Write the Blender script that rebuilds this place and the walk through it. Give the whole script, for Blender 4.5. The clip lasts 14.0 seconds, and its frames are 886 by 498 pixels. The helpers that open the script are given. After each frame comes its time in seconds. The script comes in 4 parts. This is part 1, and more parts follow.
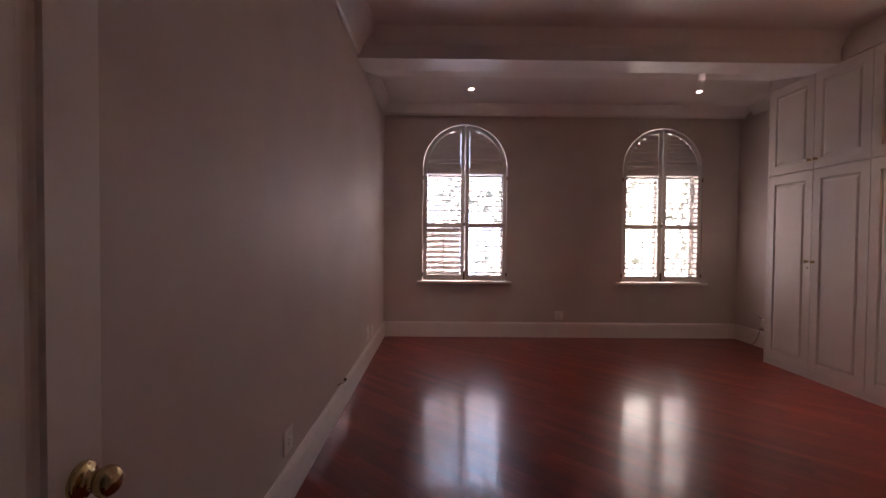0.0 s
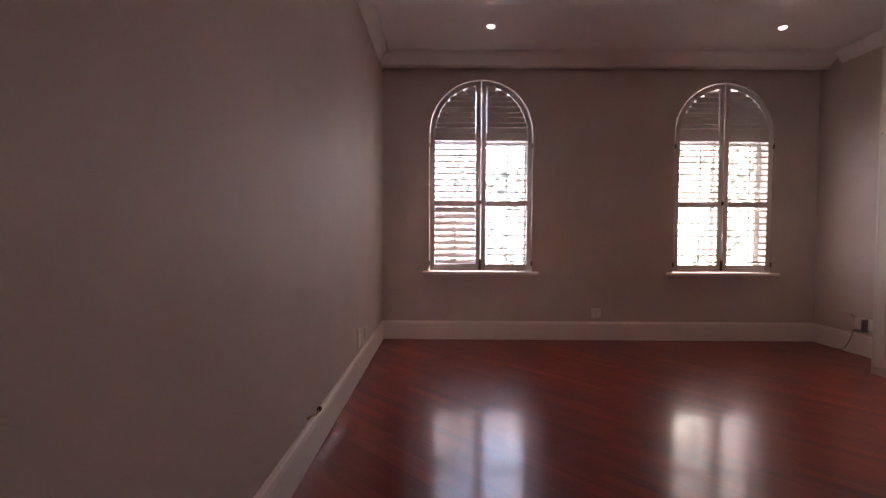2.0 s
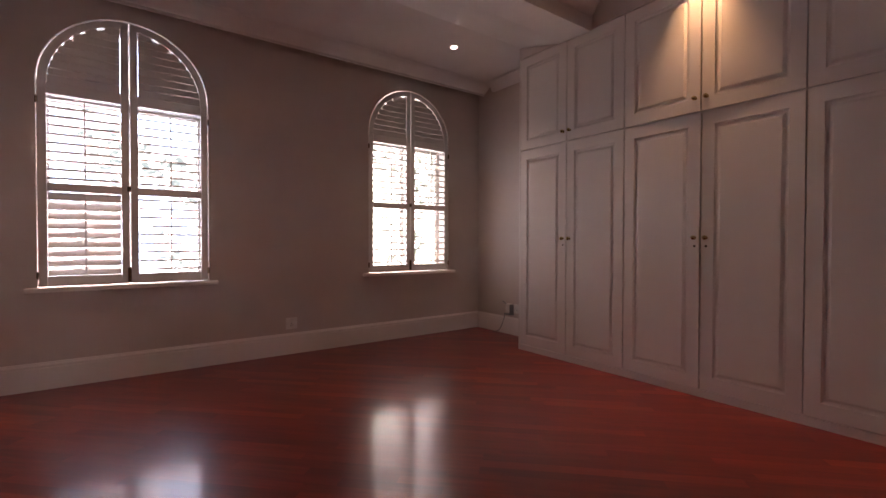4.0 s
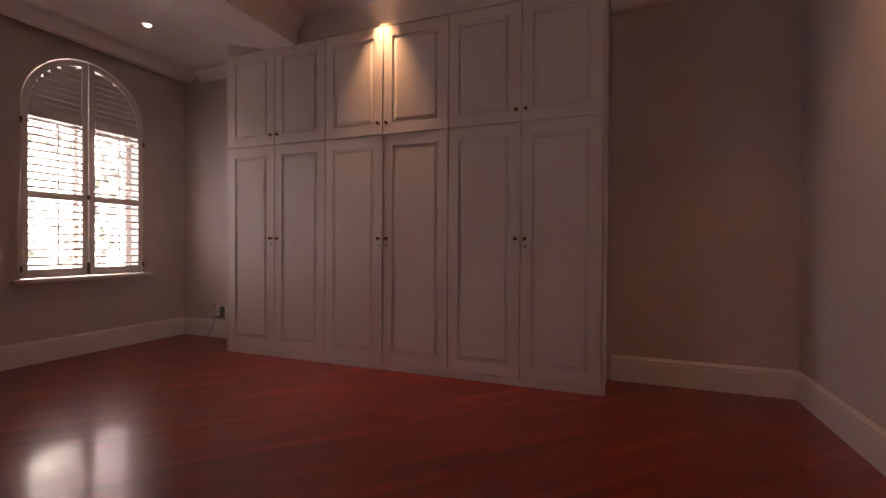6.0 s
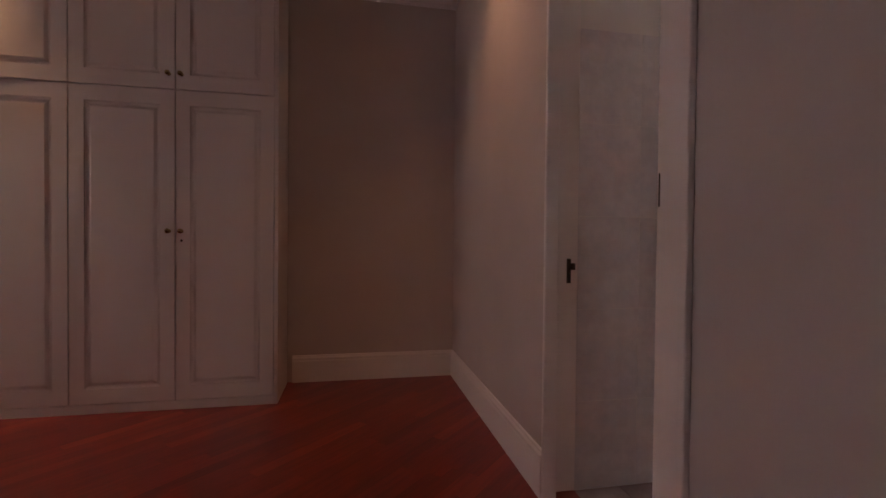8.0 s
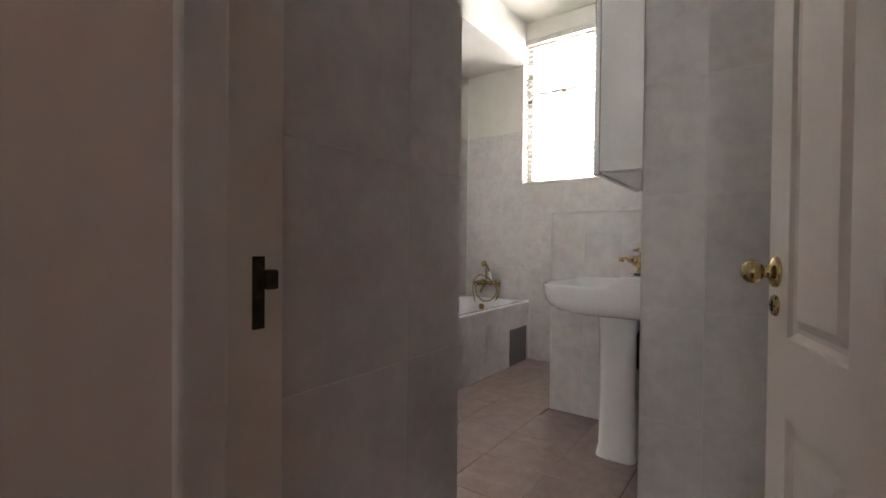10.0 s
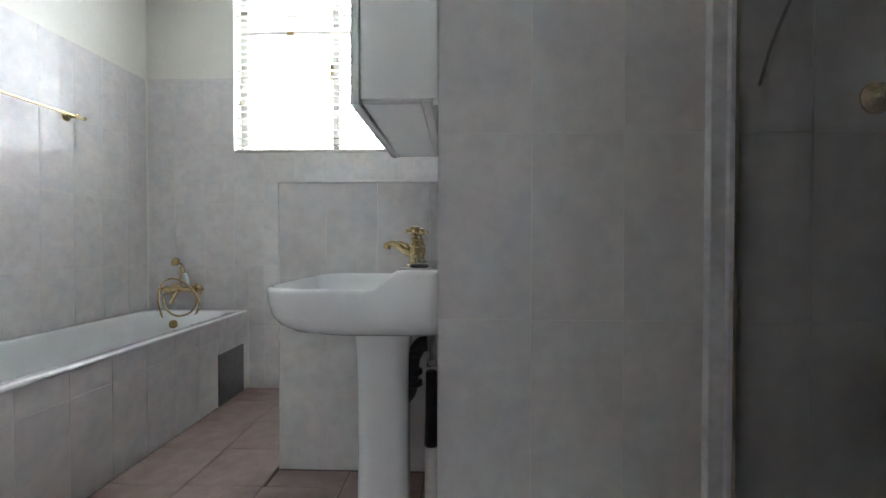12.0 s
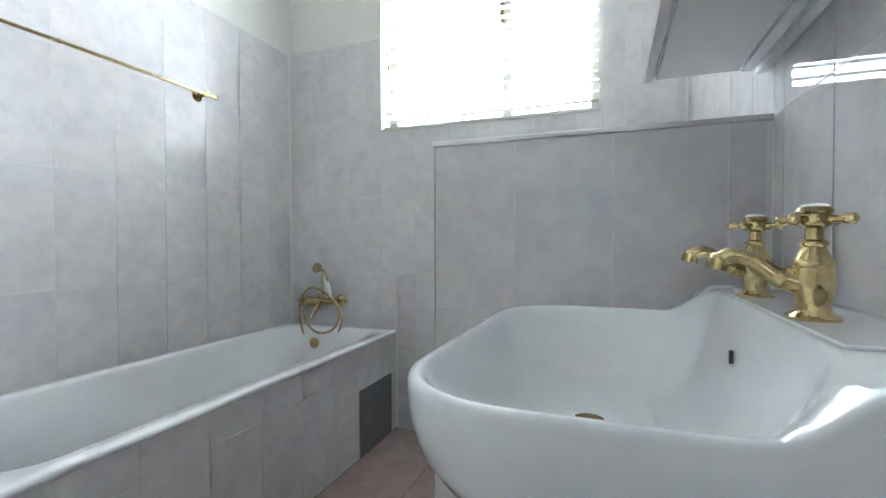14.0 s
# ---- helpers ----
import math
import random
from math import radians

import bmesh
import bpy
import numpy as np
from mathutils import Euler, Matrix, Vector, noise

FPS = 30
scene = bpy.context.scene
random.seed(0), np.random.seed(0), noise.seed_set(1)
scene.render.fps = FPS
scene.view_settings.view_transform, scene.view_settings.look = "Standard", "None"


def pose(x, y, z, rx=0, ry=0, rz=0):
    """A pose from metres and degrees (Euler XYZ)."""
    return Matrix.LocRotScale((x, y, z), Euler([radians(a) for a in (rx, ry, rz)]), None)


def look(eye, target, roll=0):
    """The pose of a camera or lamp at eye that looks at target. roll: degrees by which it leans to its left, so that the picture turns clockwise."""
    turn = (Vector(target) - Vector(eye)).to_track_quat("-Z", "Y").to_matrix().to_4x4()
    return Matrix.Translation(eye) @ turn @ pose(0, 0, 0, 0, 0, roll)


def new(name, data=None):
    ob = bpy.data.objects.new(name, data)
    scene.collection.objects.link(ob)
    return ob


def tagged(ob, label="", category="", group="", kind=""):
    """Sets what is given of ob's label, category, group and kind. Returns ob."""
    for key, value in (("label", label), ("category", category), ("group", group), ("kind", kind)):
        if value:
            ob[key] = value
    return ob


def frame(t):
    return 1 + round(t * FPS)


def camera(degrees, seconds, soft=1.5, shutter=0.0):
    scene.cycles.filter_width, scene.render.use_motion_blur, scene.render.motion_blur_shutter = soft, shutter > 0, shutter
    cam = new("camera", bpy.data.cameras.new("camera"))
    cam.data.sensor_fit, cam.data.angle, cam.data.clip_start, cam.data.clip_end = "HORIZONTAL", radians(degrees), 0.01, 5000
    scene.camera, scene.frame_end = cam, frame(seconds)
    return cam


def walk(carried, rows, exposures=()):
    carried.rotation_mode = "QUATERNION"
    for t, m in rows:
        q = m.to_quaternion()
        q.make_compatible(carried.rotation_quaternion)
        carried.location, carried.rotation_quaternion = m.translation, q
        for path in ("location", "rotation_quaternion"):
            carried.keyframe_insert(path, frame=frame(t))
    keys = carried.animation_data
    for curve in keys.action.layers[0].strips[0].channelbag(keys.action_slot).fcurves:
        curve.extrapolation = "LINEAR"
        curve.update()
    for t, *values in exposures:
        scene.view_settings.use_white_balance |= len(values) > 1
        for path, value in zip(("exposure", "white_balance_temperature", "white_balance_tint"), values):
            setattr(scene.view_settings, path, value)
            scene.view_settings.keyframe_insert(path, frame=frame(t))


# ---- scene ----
cam = camera(89.3, 14.0)

PATH = [
    (0, (0.044, -0.127, 1.379), (0.061, 1.872, 1.333), 0.5),
    (0.5, (0.011, 0.166, 1.314), (0.034, 2.165, 1.263), 0.4),
    (1, (-0.023, 0.431, 1.252), (-0.015, 2.431, 1.196), 0.4),
    (1.5, (-0.04, 0.735, 1.241), (-0.05, 2.734, 1.172), 0.4),
    (2, (-0.019, 1.005, 1.203), (-0.024, 3.005, 1.141), 0.3),
    (2.5, (0.128, 1.242, 1.198), (0.175, 3.24, 1.132), 0.4),
    (3, (0.282, 1.424, 1.175), (0.468, 3.414, 1.118), 0.5),
    (3.5, (0.382, 1.539, 1.134), (0.973, 3.449, 1.095), 0.5),
    (4, (0.291, 1.569, 1.147), (1.472, 3.183, 1.114), 0.1),
    (4.2, (0.322, 1.475, 1.165), (1.581, 3.029, 1.128), 0.2),
    (6.3, (0.217, 1.052, 1.125), (2.141, 1.598, 1.104), 0.2),
    (6.5, (0.217, 0.961, 1.134), (2.172, 1.386, 1.11), 0.1),
    (7, (0.182, 0.914, 1.143), (2.181, 0.971, 1.114), 0.2),
    (7.2, (0.209, 0.871, 1.142), (2.208, 0.826, 1.112), 0.2),
    (9.3, (1.391, 0.47, 1.094), (3.051, -0.645, 1.063), 1.0),
    (9.5, (1.518, 0.405, 1.103), (3.064, -0.863, 1.07), 0.9),
    (10, (1.782, 0.161, 1.078), (2.957, -1.457, 1.051), 0.6),
    (10.5, (1.975, -0.048, 1.079), (2.911, -1.815, 1.043), 0.6),
    (11, (2.097, -0.227, 1.035), (2.645, -2.15, 1.013), 0.6),
    (11.5, (2.109, -0.453, 1.033), (2.272, -2.446, 1.005), 0.2),
    (12, (2.135, -0.66, 1.017), (2.2, -2.659, 0.986), 0.1),
    (12.5, (2.224, -0.916, 0.99), (2.339, -2.912, 0.962), 0.1),
    (13, (2.311, -1.139, 1.011), (2.601, -3.118, 0.978), 0.0),
    (13.5, (2.365, -1.369, 1.032), (2.85, -3.309, 1.003), 0.4),
    (14, (2.489, -1.522, 1.029), (3.194, -3.393, 0.994), -0.1),
]
EXPOSURES = [(0.0, 1.80, 7700, 50), (3.0, 2.02, 7600, 46), (7.2, 1.80, 8100, 54), (9.4, 1.72, 7600, 33), (11.0, 1.82, 6350, 15), (12.7, 1.86, 6100, 14), (14.0, 2.12, 5850, 12)]
walk(cam, [(t, look(e, a, r)) for t, e, a, r in PATH], EXPOSURES)

# ---- world and lamps ----
world = bpy.data.worlds.new("sky")
scene.world = world
world.use_nodes = True
wn = world.node_tree
sky = wn.nodes.new("ShaderNodeTexSky")
sky.sky_type, sky.sun_disc, sky.sun_elevation, sky.sun_rotation = "NISHITA", False, radians(65.6), radians(57.8)
wn.links.new(sky.outputs[0], wn.nodes["Background"].inputs[0])
wn.nodes["Background"].inputs[1].default_value = 0.12

OUTSIDE = 2.9        # radiance of the daylight outside the bedroom
OUTSIDE_BATH = 8.8   # and outside the bathroom
WARM = (1.0, 0.62, 0.30)


sun = bpy.data.lights.new("sun", "SUN")
sun.energy, sun.angle, sun.color = 5.0, radians(0.6), (1.0, 0.95, 0.88)
new("sun", sun).matrix_world = look((0, 0, 0), (-0.35, -0.22, -0.91))


def spot(name, x, y, z, watts, angle, blend, colour, tilt=0):
    d = bpy.data.lights.new(name, "SPOT")
    d.energy, d.spot_size, d.spot_blend, d.color, d.shadow_soft_size = watts, radians(angle), blend, colour, 0.03
    ob = new(name, d)
    ob.matrix_world = pose(x, y, z, tilt, 0, 0)
    return ob


spot("spot_cupboard", 3.66, 3.11, 3.29, 21, 70, 1.0, (1.0, 0.68, 0.33))
spot("spot_doorway", 2.95, 0.22, 3.29, 9.0, 92, 1.0, WARM)
spot("spot_window", 0.415, 5.34, 3.17, 4.0, 100, 1.0, (1.0, 0.74, 0.5))
spot("spot_window", 3.19, 5.34, 3.17, 4.0, 100, 1.0, (1.0, 0.74, 0.5))


# ---- materials ----
def mat(name, build):
    m = bpy.data.materials.new(name)
    m.use_nodes = True
    nt = m.node_tree
    build(nt, nt.nodes["Principled BSDF"])
    return m


def node(nt, kind, **values):
    n = nt.nodes.new(kind)
    for k, v in values.items():
        n.inputs[k].default_value = v
    return n


def coords(nt, scale=(1, 1, 1), by_object=False):
    tc = nt.nodes.new("ShaderNodeTexCoord")
    mp = nt.nodes.new("ShaderNodeMapping")
    mp.inputs["Scale"].default_value = scale
    nt.links.new(tc.outputs["Object"], mp.inputs["Vector"])
    if by_object:
        info = nt.nodes.new("ShaderNodeObjectInfo")
        mul = nt.nodes.new("ShaderNodeVectorMath")
        mul.operation = "SCALE"
        mul.inputs[0].default_value = (37.0, 21.0, 53.0)
        nt.links.new(info.outputs["Random"], mul.inputs["Scale"])
        nt.links.new(mul.outputs[0], mp.inputs["Location"])
    return mp.outputs[0]


def noise_tex(nt, vec, scale, detail=4.0, rough=0.55):
    n = node(nt, "ShaderNodeTexNoise", Scale=scale, Detail=detail, Roughness=rough)
    nt.links.new(vec, n.inputs["Vector"])
    return n.outputs["Fac"]


def ramp(nt, fac, *stops):
    r = nt.nodes.new("ShaderNodeValToRGB")
    while len(r.color_ramp.elements) < len(stops):
        r.color_ramp.elements.new(0.5)
    for e, (p, c) in zip(r.color_ramp.elements, stops):
        e.position, e.color = p, (*c, 1) if len(c) == 3 else c
    nt.links.new(fac, r.inputs[0])
    return r.outputs[0]


def mixed(nt, a, b, fac, mode="MIX"):
    m = nt.nodes.new("ShaderNodeMix")
    m.data_type, m.blend_type = "RGBA", mode
    for sock, v in ((m.inputs[6], a), (m.inputs[7], b), (m.inputs[0], fac)):
        if isinstance(v, bpy.types.NodeSocket):
            nt.links.new(v, sock)
        else:
            sock.default_value = v if not isinstance(v, tuple) else (*v, 1)
    return m.outputs[2]


def bump(nt, bsdf, height, strength, distance=0.01):
    b = node(nt, "ShaderNodeBump", Strength=strength, Distance=distance)
    nt.links.new(height, b.inputs["Height"])
    nt.links.new(b.outputs[0], bsdf.inputs["Normal"])


def rough_from(nt, bsdf, fac, lo, hi):
    r = node(nt, "ShaderNodeMapRange", **{"To Min": lo, "To Max": hi})
    nt.links.new(fac, r.inputs["Value"])
    nt.links.new(r.outputs[0], bsdf.inputs["Roughness"])


def paint(name, colour, rough, patch=0.06, grain=60.0, relief=0.08):
    def build(nt, b):
        v = coords(nt)
        big = noise_tex(nt, v, 1.3, 5)
        small = noise_tex(nt, v, grain, 3)
        dark = tuple(c * (1 - patch * 2) for c in colour)
        base = ramp(nt, big, (0.3, dark), (0.7, colour))
        nt.links.new(base, b.inputs["Base Color"])
        rough_from(nt, b, big, rough * 0.85, rough * 1.1)
        bump(nt, b, small, relief, 0.004)
    return mat(name, build)


def metal(name, colour, rough, tarnish):
    def build(nt, b):
        v = coords(nt)
        n = noise_tex(nt, v, 45, 4)
        nt.links.new(ramp(nt, n, (0.35, tarnish), (0.65, colour)), b.inputs["Base Color"])
        b.inputs["Metallic"].default_value = 1.0
        rough_from(nt, b, noise_tex(nt, v, 120, 3), rough * 0.7, rough * 1.5)
    return mat(name, build)


def plain(name, colour, rough=0.5):
    def build(nt, b):
        n = noise_tex(nt, coords(nt), 30, 3)
        nt.links.new(ramp(nt, n, (0.3, tuple(c * 0.85 for c in colour)), (0.7, colour)), b.inputs["Base Color"])
        b.inputs["Roughness"].default_value = rough
    return mat(name, build)


def glow(name, colour, strength):
    def build(nt, b):
        b.inputs["Base Color"].default_value = (0, 0, 0, 1)
        b.inputs["Emission Color"].default_value = (*colour, 1)
        b.inputs["Emission Strength"].default_value = strength
    return mat(name, build)


def marble_tile(nt, b):
    v = coords(nt, by_object=True)
    big = noise_tex(nt, v, 7.0, 3, 0.5)
    cloud = noise_tex(nt, v, 19.0, 5, 0.6)
    tint = noise_tex(nt, v, 11.0, 3, 0.5)
    c1 = ramp(nt, big, (0.30, (0.66, 0.66, 0.665)), (0.5, (0.715, 0.705, 0.70)), (0.70, (0.755, 0.74, 0.73)))
    c2 = ramp(nt, cloud, (0.32, (0.90, 0.905, 0.91)), (0.60, (1.0, 1.0, 1.0)))
    c3 = ramp(nt, tint, (0.38, (0.97, 0.985, 0.995)), (0.62, (1.0, 0.972, 0.96)))
    nt.links.new(mixed(nt, mixed(nt, c1, c2, 1.0, "MULTIPLY"), c3, 1.0, "MULTIPLY"), b.inputs["Base Color"])
    rough_from(nt, b, cloud, 0.02, 0.045)
    b.inputs["Specular IOR Level"].default_value = 0.10
    bump(nt, b, noise_tex(nt, v, 6.0, 1), 0.02, 0.003)


def floor_tile(nt, b):
    v = coords(nt, by_object=True)
    n = noise_tex(nt, v, 12, 6)
    fine = noise_tex(nt, v, 120, 3)
    c = ramp(nt, n, (0.3, (0.33, 0.25, 0.235)), (0.7, (0.41, 0.315, 0.295)))
    nt.links.new(mixed(nt, c, ramp(nt, fine, (0.35, (0.95, 0.95, 0.95)), (0.6, (1, 1, 1))), 1.0, "MULTIPLY"), b.inputs["Base Color"])
    rough_from(nt, b, n, 0.06, 0.11)


def wood(nt, b, island=False):
    tc = nt.nodes.new("ShaderNodeTexCoord")
    if island:
        rnd = nt.nodes.new("ShaderNodeNewGeometry").outputs["Random Per Island"]
    else:
        rnd = nt.nodes.new("ShaderNodeObjectInfo").outputs["Random"]
    turn = nt.nodes.new("ShaderNodeMapping")
    turn.inputs["Rotation"].default_value = (0, 0, radians(45))
    nt.links.new(tc.outputs["Object"], turn.inputs["Vector"])
    sc = nt.nodes.new("ShaderNodeMapping")
    sc.inputs["Scale"].default_value = (3.0, 42.0, 1.0)
    mul = nt.nodes.new("ShaderNodeVectorMath")
    mul.operation = "SCALE"
    mul.inputs[0].default_value = (31.0, 17.0, 9.0)
    nt.links.new(rnd, mul.inputs["Scale"])
    nt.links.new(mul.outputs[0], sc.inputs["Location"])
    nt.links.new(turn.outputs[0], sc.inputs["Vector"])
    grain = noise_tex(nt, sc.outputs[0], 1.0, 6, 0.6)
    tone = ramp(nt, rnd, (0.0, (0.165, 0.015, 0.009)), (0.15, (0.205, 0.021, 0.010)), (0.75, (0.250, 0.028, 0.013)), (0.92, (0.295, 0.037, 0.016)), (1.0, (0.335, 0.046, 0.018)))
    streak = ramp(nt, grain, (0.3, (0.72, 0.67, 0.65)), (0.64, (1.04, 1.04, 1.04)))
    nt.links.new(mixed(nt, tone, streak, 1.0, "MULTIPLY"), b.inputs["Base Color"])
    wear = noise_tex(nt, tc.outputs["Object"], 2.2, 5)
    rough_from(nt, b, wear, 0.30, 0.36)
    b.inputs["Specular IOR Level"].default_value = 0.30
    b.inputs["Coat Weight"].default_value = 0.55
    b.inputs["Coat Roughness"].default_value = 0.10
    bump(nt, b, grain, 0.03, 0.0002)


def foliage_light(name, strength, seed, amount, left=(0.97, 0.99, 1.0), right=(0.97, 0.99, 1.0)):
    def build(nt, b):
        v = coords(nt)
        mp = nt.nodes.new("ShaderNodeMapping")
        mp.inputs["Location"].default_value = (seed, seed * 2, seed * 3)
        nt.links.new(v, mp.inputs["Vector"])
        leaf = noise_tex(nt, mp.outputs[0], 7.5, 8, 0.7)
        mass = noise_tex(nt, mp.outputs[0], 0.9, 3)
        c = ramp(nt, leaf, (0.42, (0.02, 0.034, 0.022)), (0.48, (0.05, 0.08, 0.055)), (0.54, (1.0, 1.0, 1.0)))
        m = ramp(nt, mass, (0.44, (0, 0, 0)), (0.54, (amount, amount, amount)))
        b.inputs["Base Color"].default_value = (0, 0, 0, 1)
        sep = nt.nodes.new("ShaderNodeSeparateXYZ")
        nt.links.new(v, sep.inputs[0])
        across = node(nt, "ShaderNodeMapRange", **{"From Min": 0.4, "From Max": 2.6})
        nt.links.new(sep.outputs[0], across.inputs["Value"])
        sky = ramp(nt, across.outputs[0], (0.3, left), (0.7, right))
        nt.links.new(mixed(nt, sky, c, m), b.inputs["Emission Color"])
        b.inputs["Emission Strength"].default_value = strength
    return mat(name, build)


def glass_build(nt, b):
    b.inputs["Transmission Weight"].default_value = 1.0
    b.inputs["Roughness"].default_value = 0.0
    b.inputs["IOR"].default_value = 1.45
    b.inputs["Base Color"].default_value = (0.96, 0.98, 0.98, 1)


def porcelain(nt, b):
    n = noise_tex(nt, coords(nt), 4, 4)
    nt.links.new(ramp(nt, n, (0.3, (0.80, 0.825, 0.84)), (0.7, (0.84, 0.865, 0.88))), b.inputs["Base Color"])
    b.inputs["Roughness"].default_value = 0.07
    b.inputs["Coat Weight"].default_value = 0.35
    b.inputs["Coat Roughness"].default_value = 0.03


M_WALL = paint("wall_paint", (0.65, 0.575, 0.53), 0.6)
M_CEIL = paint("ceiling_paint", (0.87, 0.85, 0.84), 0.30)
M_BATHWALL = paint("bathroom_paint", (0.80, 0.80, 0.74), 0.6)
M_TRIM = paint("trim_gloss_paint", (0.84, 0.80, 0.76), 0.37, 0.03, 25.0, 0.04)
M_CUP = paint("cupboard_paint", (0.74, 0.69, 0.65), 0.38, 0.03, 30.0, 0.04)
M_SHUT = paint("shutter_paint", (0.78, 0.76, 0.73), 0.38, 0.03, 30.0, 0.03)
M_FRAME = paint("window_frame_paint", (0.60, 0.59, 0.55), 0.38, 0.04, 30.0, 0.03)
def blind_slat(nt, b):
    """Thin painted slats that let some of the daylight through."""
    n = noise_tex(nt, coords(nt), 20, 3)
    c = ramp(nt, n, (0.3, (0.60, 0.59, 0.54)), (0.7, (0.66, 0.65, 0.60)))
    nt.links.new(c, b.inputs["Base Color"])
    b.inputs["Roughness"].default_value = 0.4
    t = nt.nodes.new("ShaderNodeBsdfTranslucent")
    nt.links.new(c, t.inputs["Color"])
    m = node(nt, "ShaderNodeMixShader", Fac=0.15)
    nt.links.new(b.outputs[0], m.inputs[1])
    nt.links.new(t.outputs[0], m.inputs[2])
    nt.links.new(m.outputs[0], nt.nodes["Material Output"].inputs["Surface"])


M_BLIND = mat("blind_slat_white", blind_slat)
M_BRASS = metal("polished_brass", (0.66, 0.53, 0.28), 0.13, (0.46, 0.35, 0.17))
M_AGED = metal("aged_brass", (0.48, 0.36, 0.17), 0.28, (0.28, 0.20, 0.09))
M_BOLT = metal("dull_dark_brass", (0.22, 0.16, 0.09), 0.38, (0.10, 0.07, 0.045))
M_IRON = metal("dark_bronze", (0.10, 0.08, 0.06), 0.40, (0.05, 0.04, 0.03))
M_CHROME = metal("chrome", (0.75, 0.76, 0.78), 0.10, (0.6, 0.6, 0.6))
M_ALU = plain("coated_aluminium", (0.80, 0.81, 0.84), 0.3)
M_GOLDALU = plain("pale_gold_strip", (0.62, 0.54, 0.40), 0.3)
M_TILE = mat("marbled_wall_tile", marble_tile)
M_FTILE = mat("mauve_floor_tile", floor_tile)
M_GROUT = plain("pale_grout", (0.80, 0.79, 0.77), 0.8)
M_FGROUT = plain("dark_floor_grout", (0.10, 0.075, 0.07), 0.85)
M_WOOD = mat("red_hardwood", wood)
M_WOODS = mat("red_hardwood_strips", lambda nt, b: wood(nt, b, True))
M_SUB = plain("dark_floor_joint", (0.08, 0.014, 0.008), 0.7)
M_GLASS = mat("clear_glass", glass_build)
M_PORC = mat("white_porcelain", porcelain)
M_ENAMEL = mat("white_bath_enamel", porcelain)
M_BLACK = plain("black_rubber", (0.012, 0.012, 0.013), 0.35)
M_PVC = plain("white_pvc", (0.72, 0.71, 0.69), 0.4)
M_DARKPANEL = plain("grey_access_panel", (0.23, 0.23, 0.24), 0.15)
M_SOCKET = plain("ivory_plastic", (0.84, 0.82, 0.78), 0.40)
M_GREYPL = plain("grey_plastic", (0.22, 0.23, 0.24), 0.4)
M_CAB = paint("cabinet_laminate", (0.84, 0.86, 0.86), 0.37, 0.02, 25.0, 0.02)
M_MIRROR = metal("mirror_silver", (0.92, 0.93, 0.93), 0.01, (0.9, 0.91, 0.91))
M_SLOT = plain("shadow_slot", (0.03, 0.03, 0.03), 0.8)
M_LAMP = glow("lamp_glow", (1.0, 0.93, 0.82), 3.5)
M_LAMPWARM = glow("warm_lamp_glow", (1.0, 0.72, 0.38), 3.0)
M_OUT = foliage_light("daylight_trees", OUTSIDE, 3.0, 0.97, (0.48, 0.88, 1.28), (0.80, 1.0, 0.84))
M_OUTB = foliage_light("daylight_white", OUTSIDE_BATH, 9.0, 0.05)


# ---- mesh helpers ----
def mesh_of(bm, name):
    bmesh.ops.recalc_face_normals(bm, faces=bm.faces)
    me = bpy.data.meshes.new(name)
    bm.to_mesh(me)
    bm.free()
    return me


def smooth(me, angle=50):
    for p in me.polygons:
        p.use_smooth = True
    me.set_sharp_from_angle(angle=radians(angle))


def part(name, bm, material, parent=None, label="", soft=False, kind="", category=""):
    """Links a bmesh, given in the parent's space, as one mesh object."""
    me = mesh_of(bm, name)
    if soft:
        smooth(me)
    me.materials.append(material)
    ob = new(name, me)
    if parent:
        ob.parent = parent
    return tagged(ob, label, category, "", kind)


def thing(name, m, label, category, group="", kind=""):
    ob = new(name)
    ob.empty_display_size = 0.05
    ob.matrix_world = m
    return tagged(ob, label, category, group, kind)


def block(bm, x0, x1, y0, y1, z0, z1, bevel=0.0):
    r = bmesh.ops.create_cube(bm, size=1)
    for v in r["verts"]:
        v.co = Vector(((x0 + x1) / 2 + v.co.x * (x1 - x0), (y0 + y1) / 2 + v.co.y * (y1 - y0), (z0 + z1) / 2 + v.co.z * (z1 - z0)))
    if bevel:
        edges = list({e for v in r["verts"] for e in v.link_edges})
        bmesh.ops.bevel(bm, geom=edges, offset=bevel, segments=2, profile=0.5, affect="EDGES")
    return bm


def blocks(*boxes, bevel=0.0):
    bm = bmesh.new()
    for b in boxes:
        block(bm, *b, bevel=bevel)
    return bm


def rings(bm, loops, cap_start=True, cap_end=True, closed=True):
    """Skins a row of equal point loops."""
    rows = [[bm.verts.new(p) for p in loop] for loop in loops]
    n = len(rows[0])
    for a, b in zip(rows, rows[1:]):
        for i in range(n if closed else n - 1):
            j = (i + 1) % n
            bm.faces.new((a[i], a[j], b[j], b[i]))
    if cap_start:
        bm.faces.new(rows[0][::-1])
    if cap_end:
        bm.faces.new(rows[-1])
    return bm


def lathe(profile, m=Matrix(), n=24, bm=None):
    """Turns (radius, height) pairs about the z axis of m."""
    bm = bm or bmesh.new()
    loops = [[m @ Vector((max(r, 0.0004) * math.cos(a), max(r, 0.0004) * math.sin(a), h)) for a in (2 * math.pi * i / n for i in range(n))] for r, h in profile]
    return rings(bm, loops)


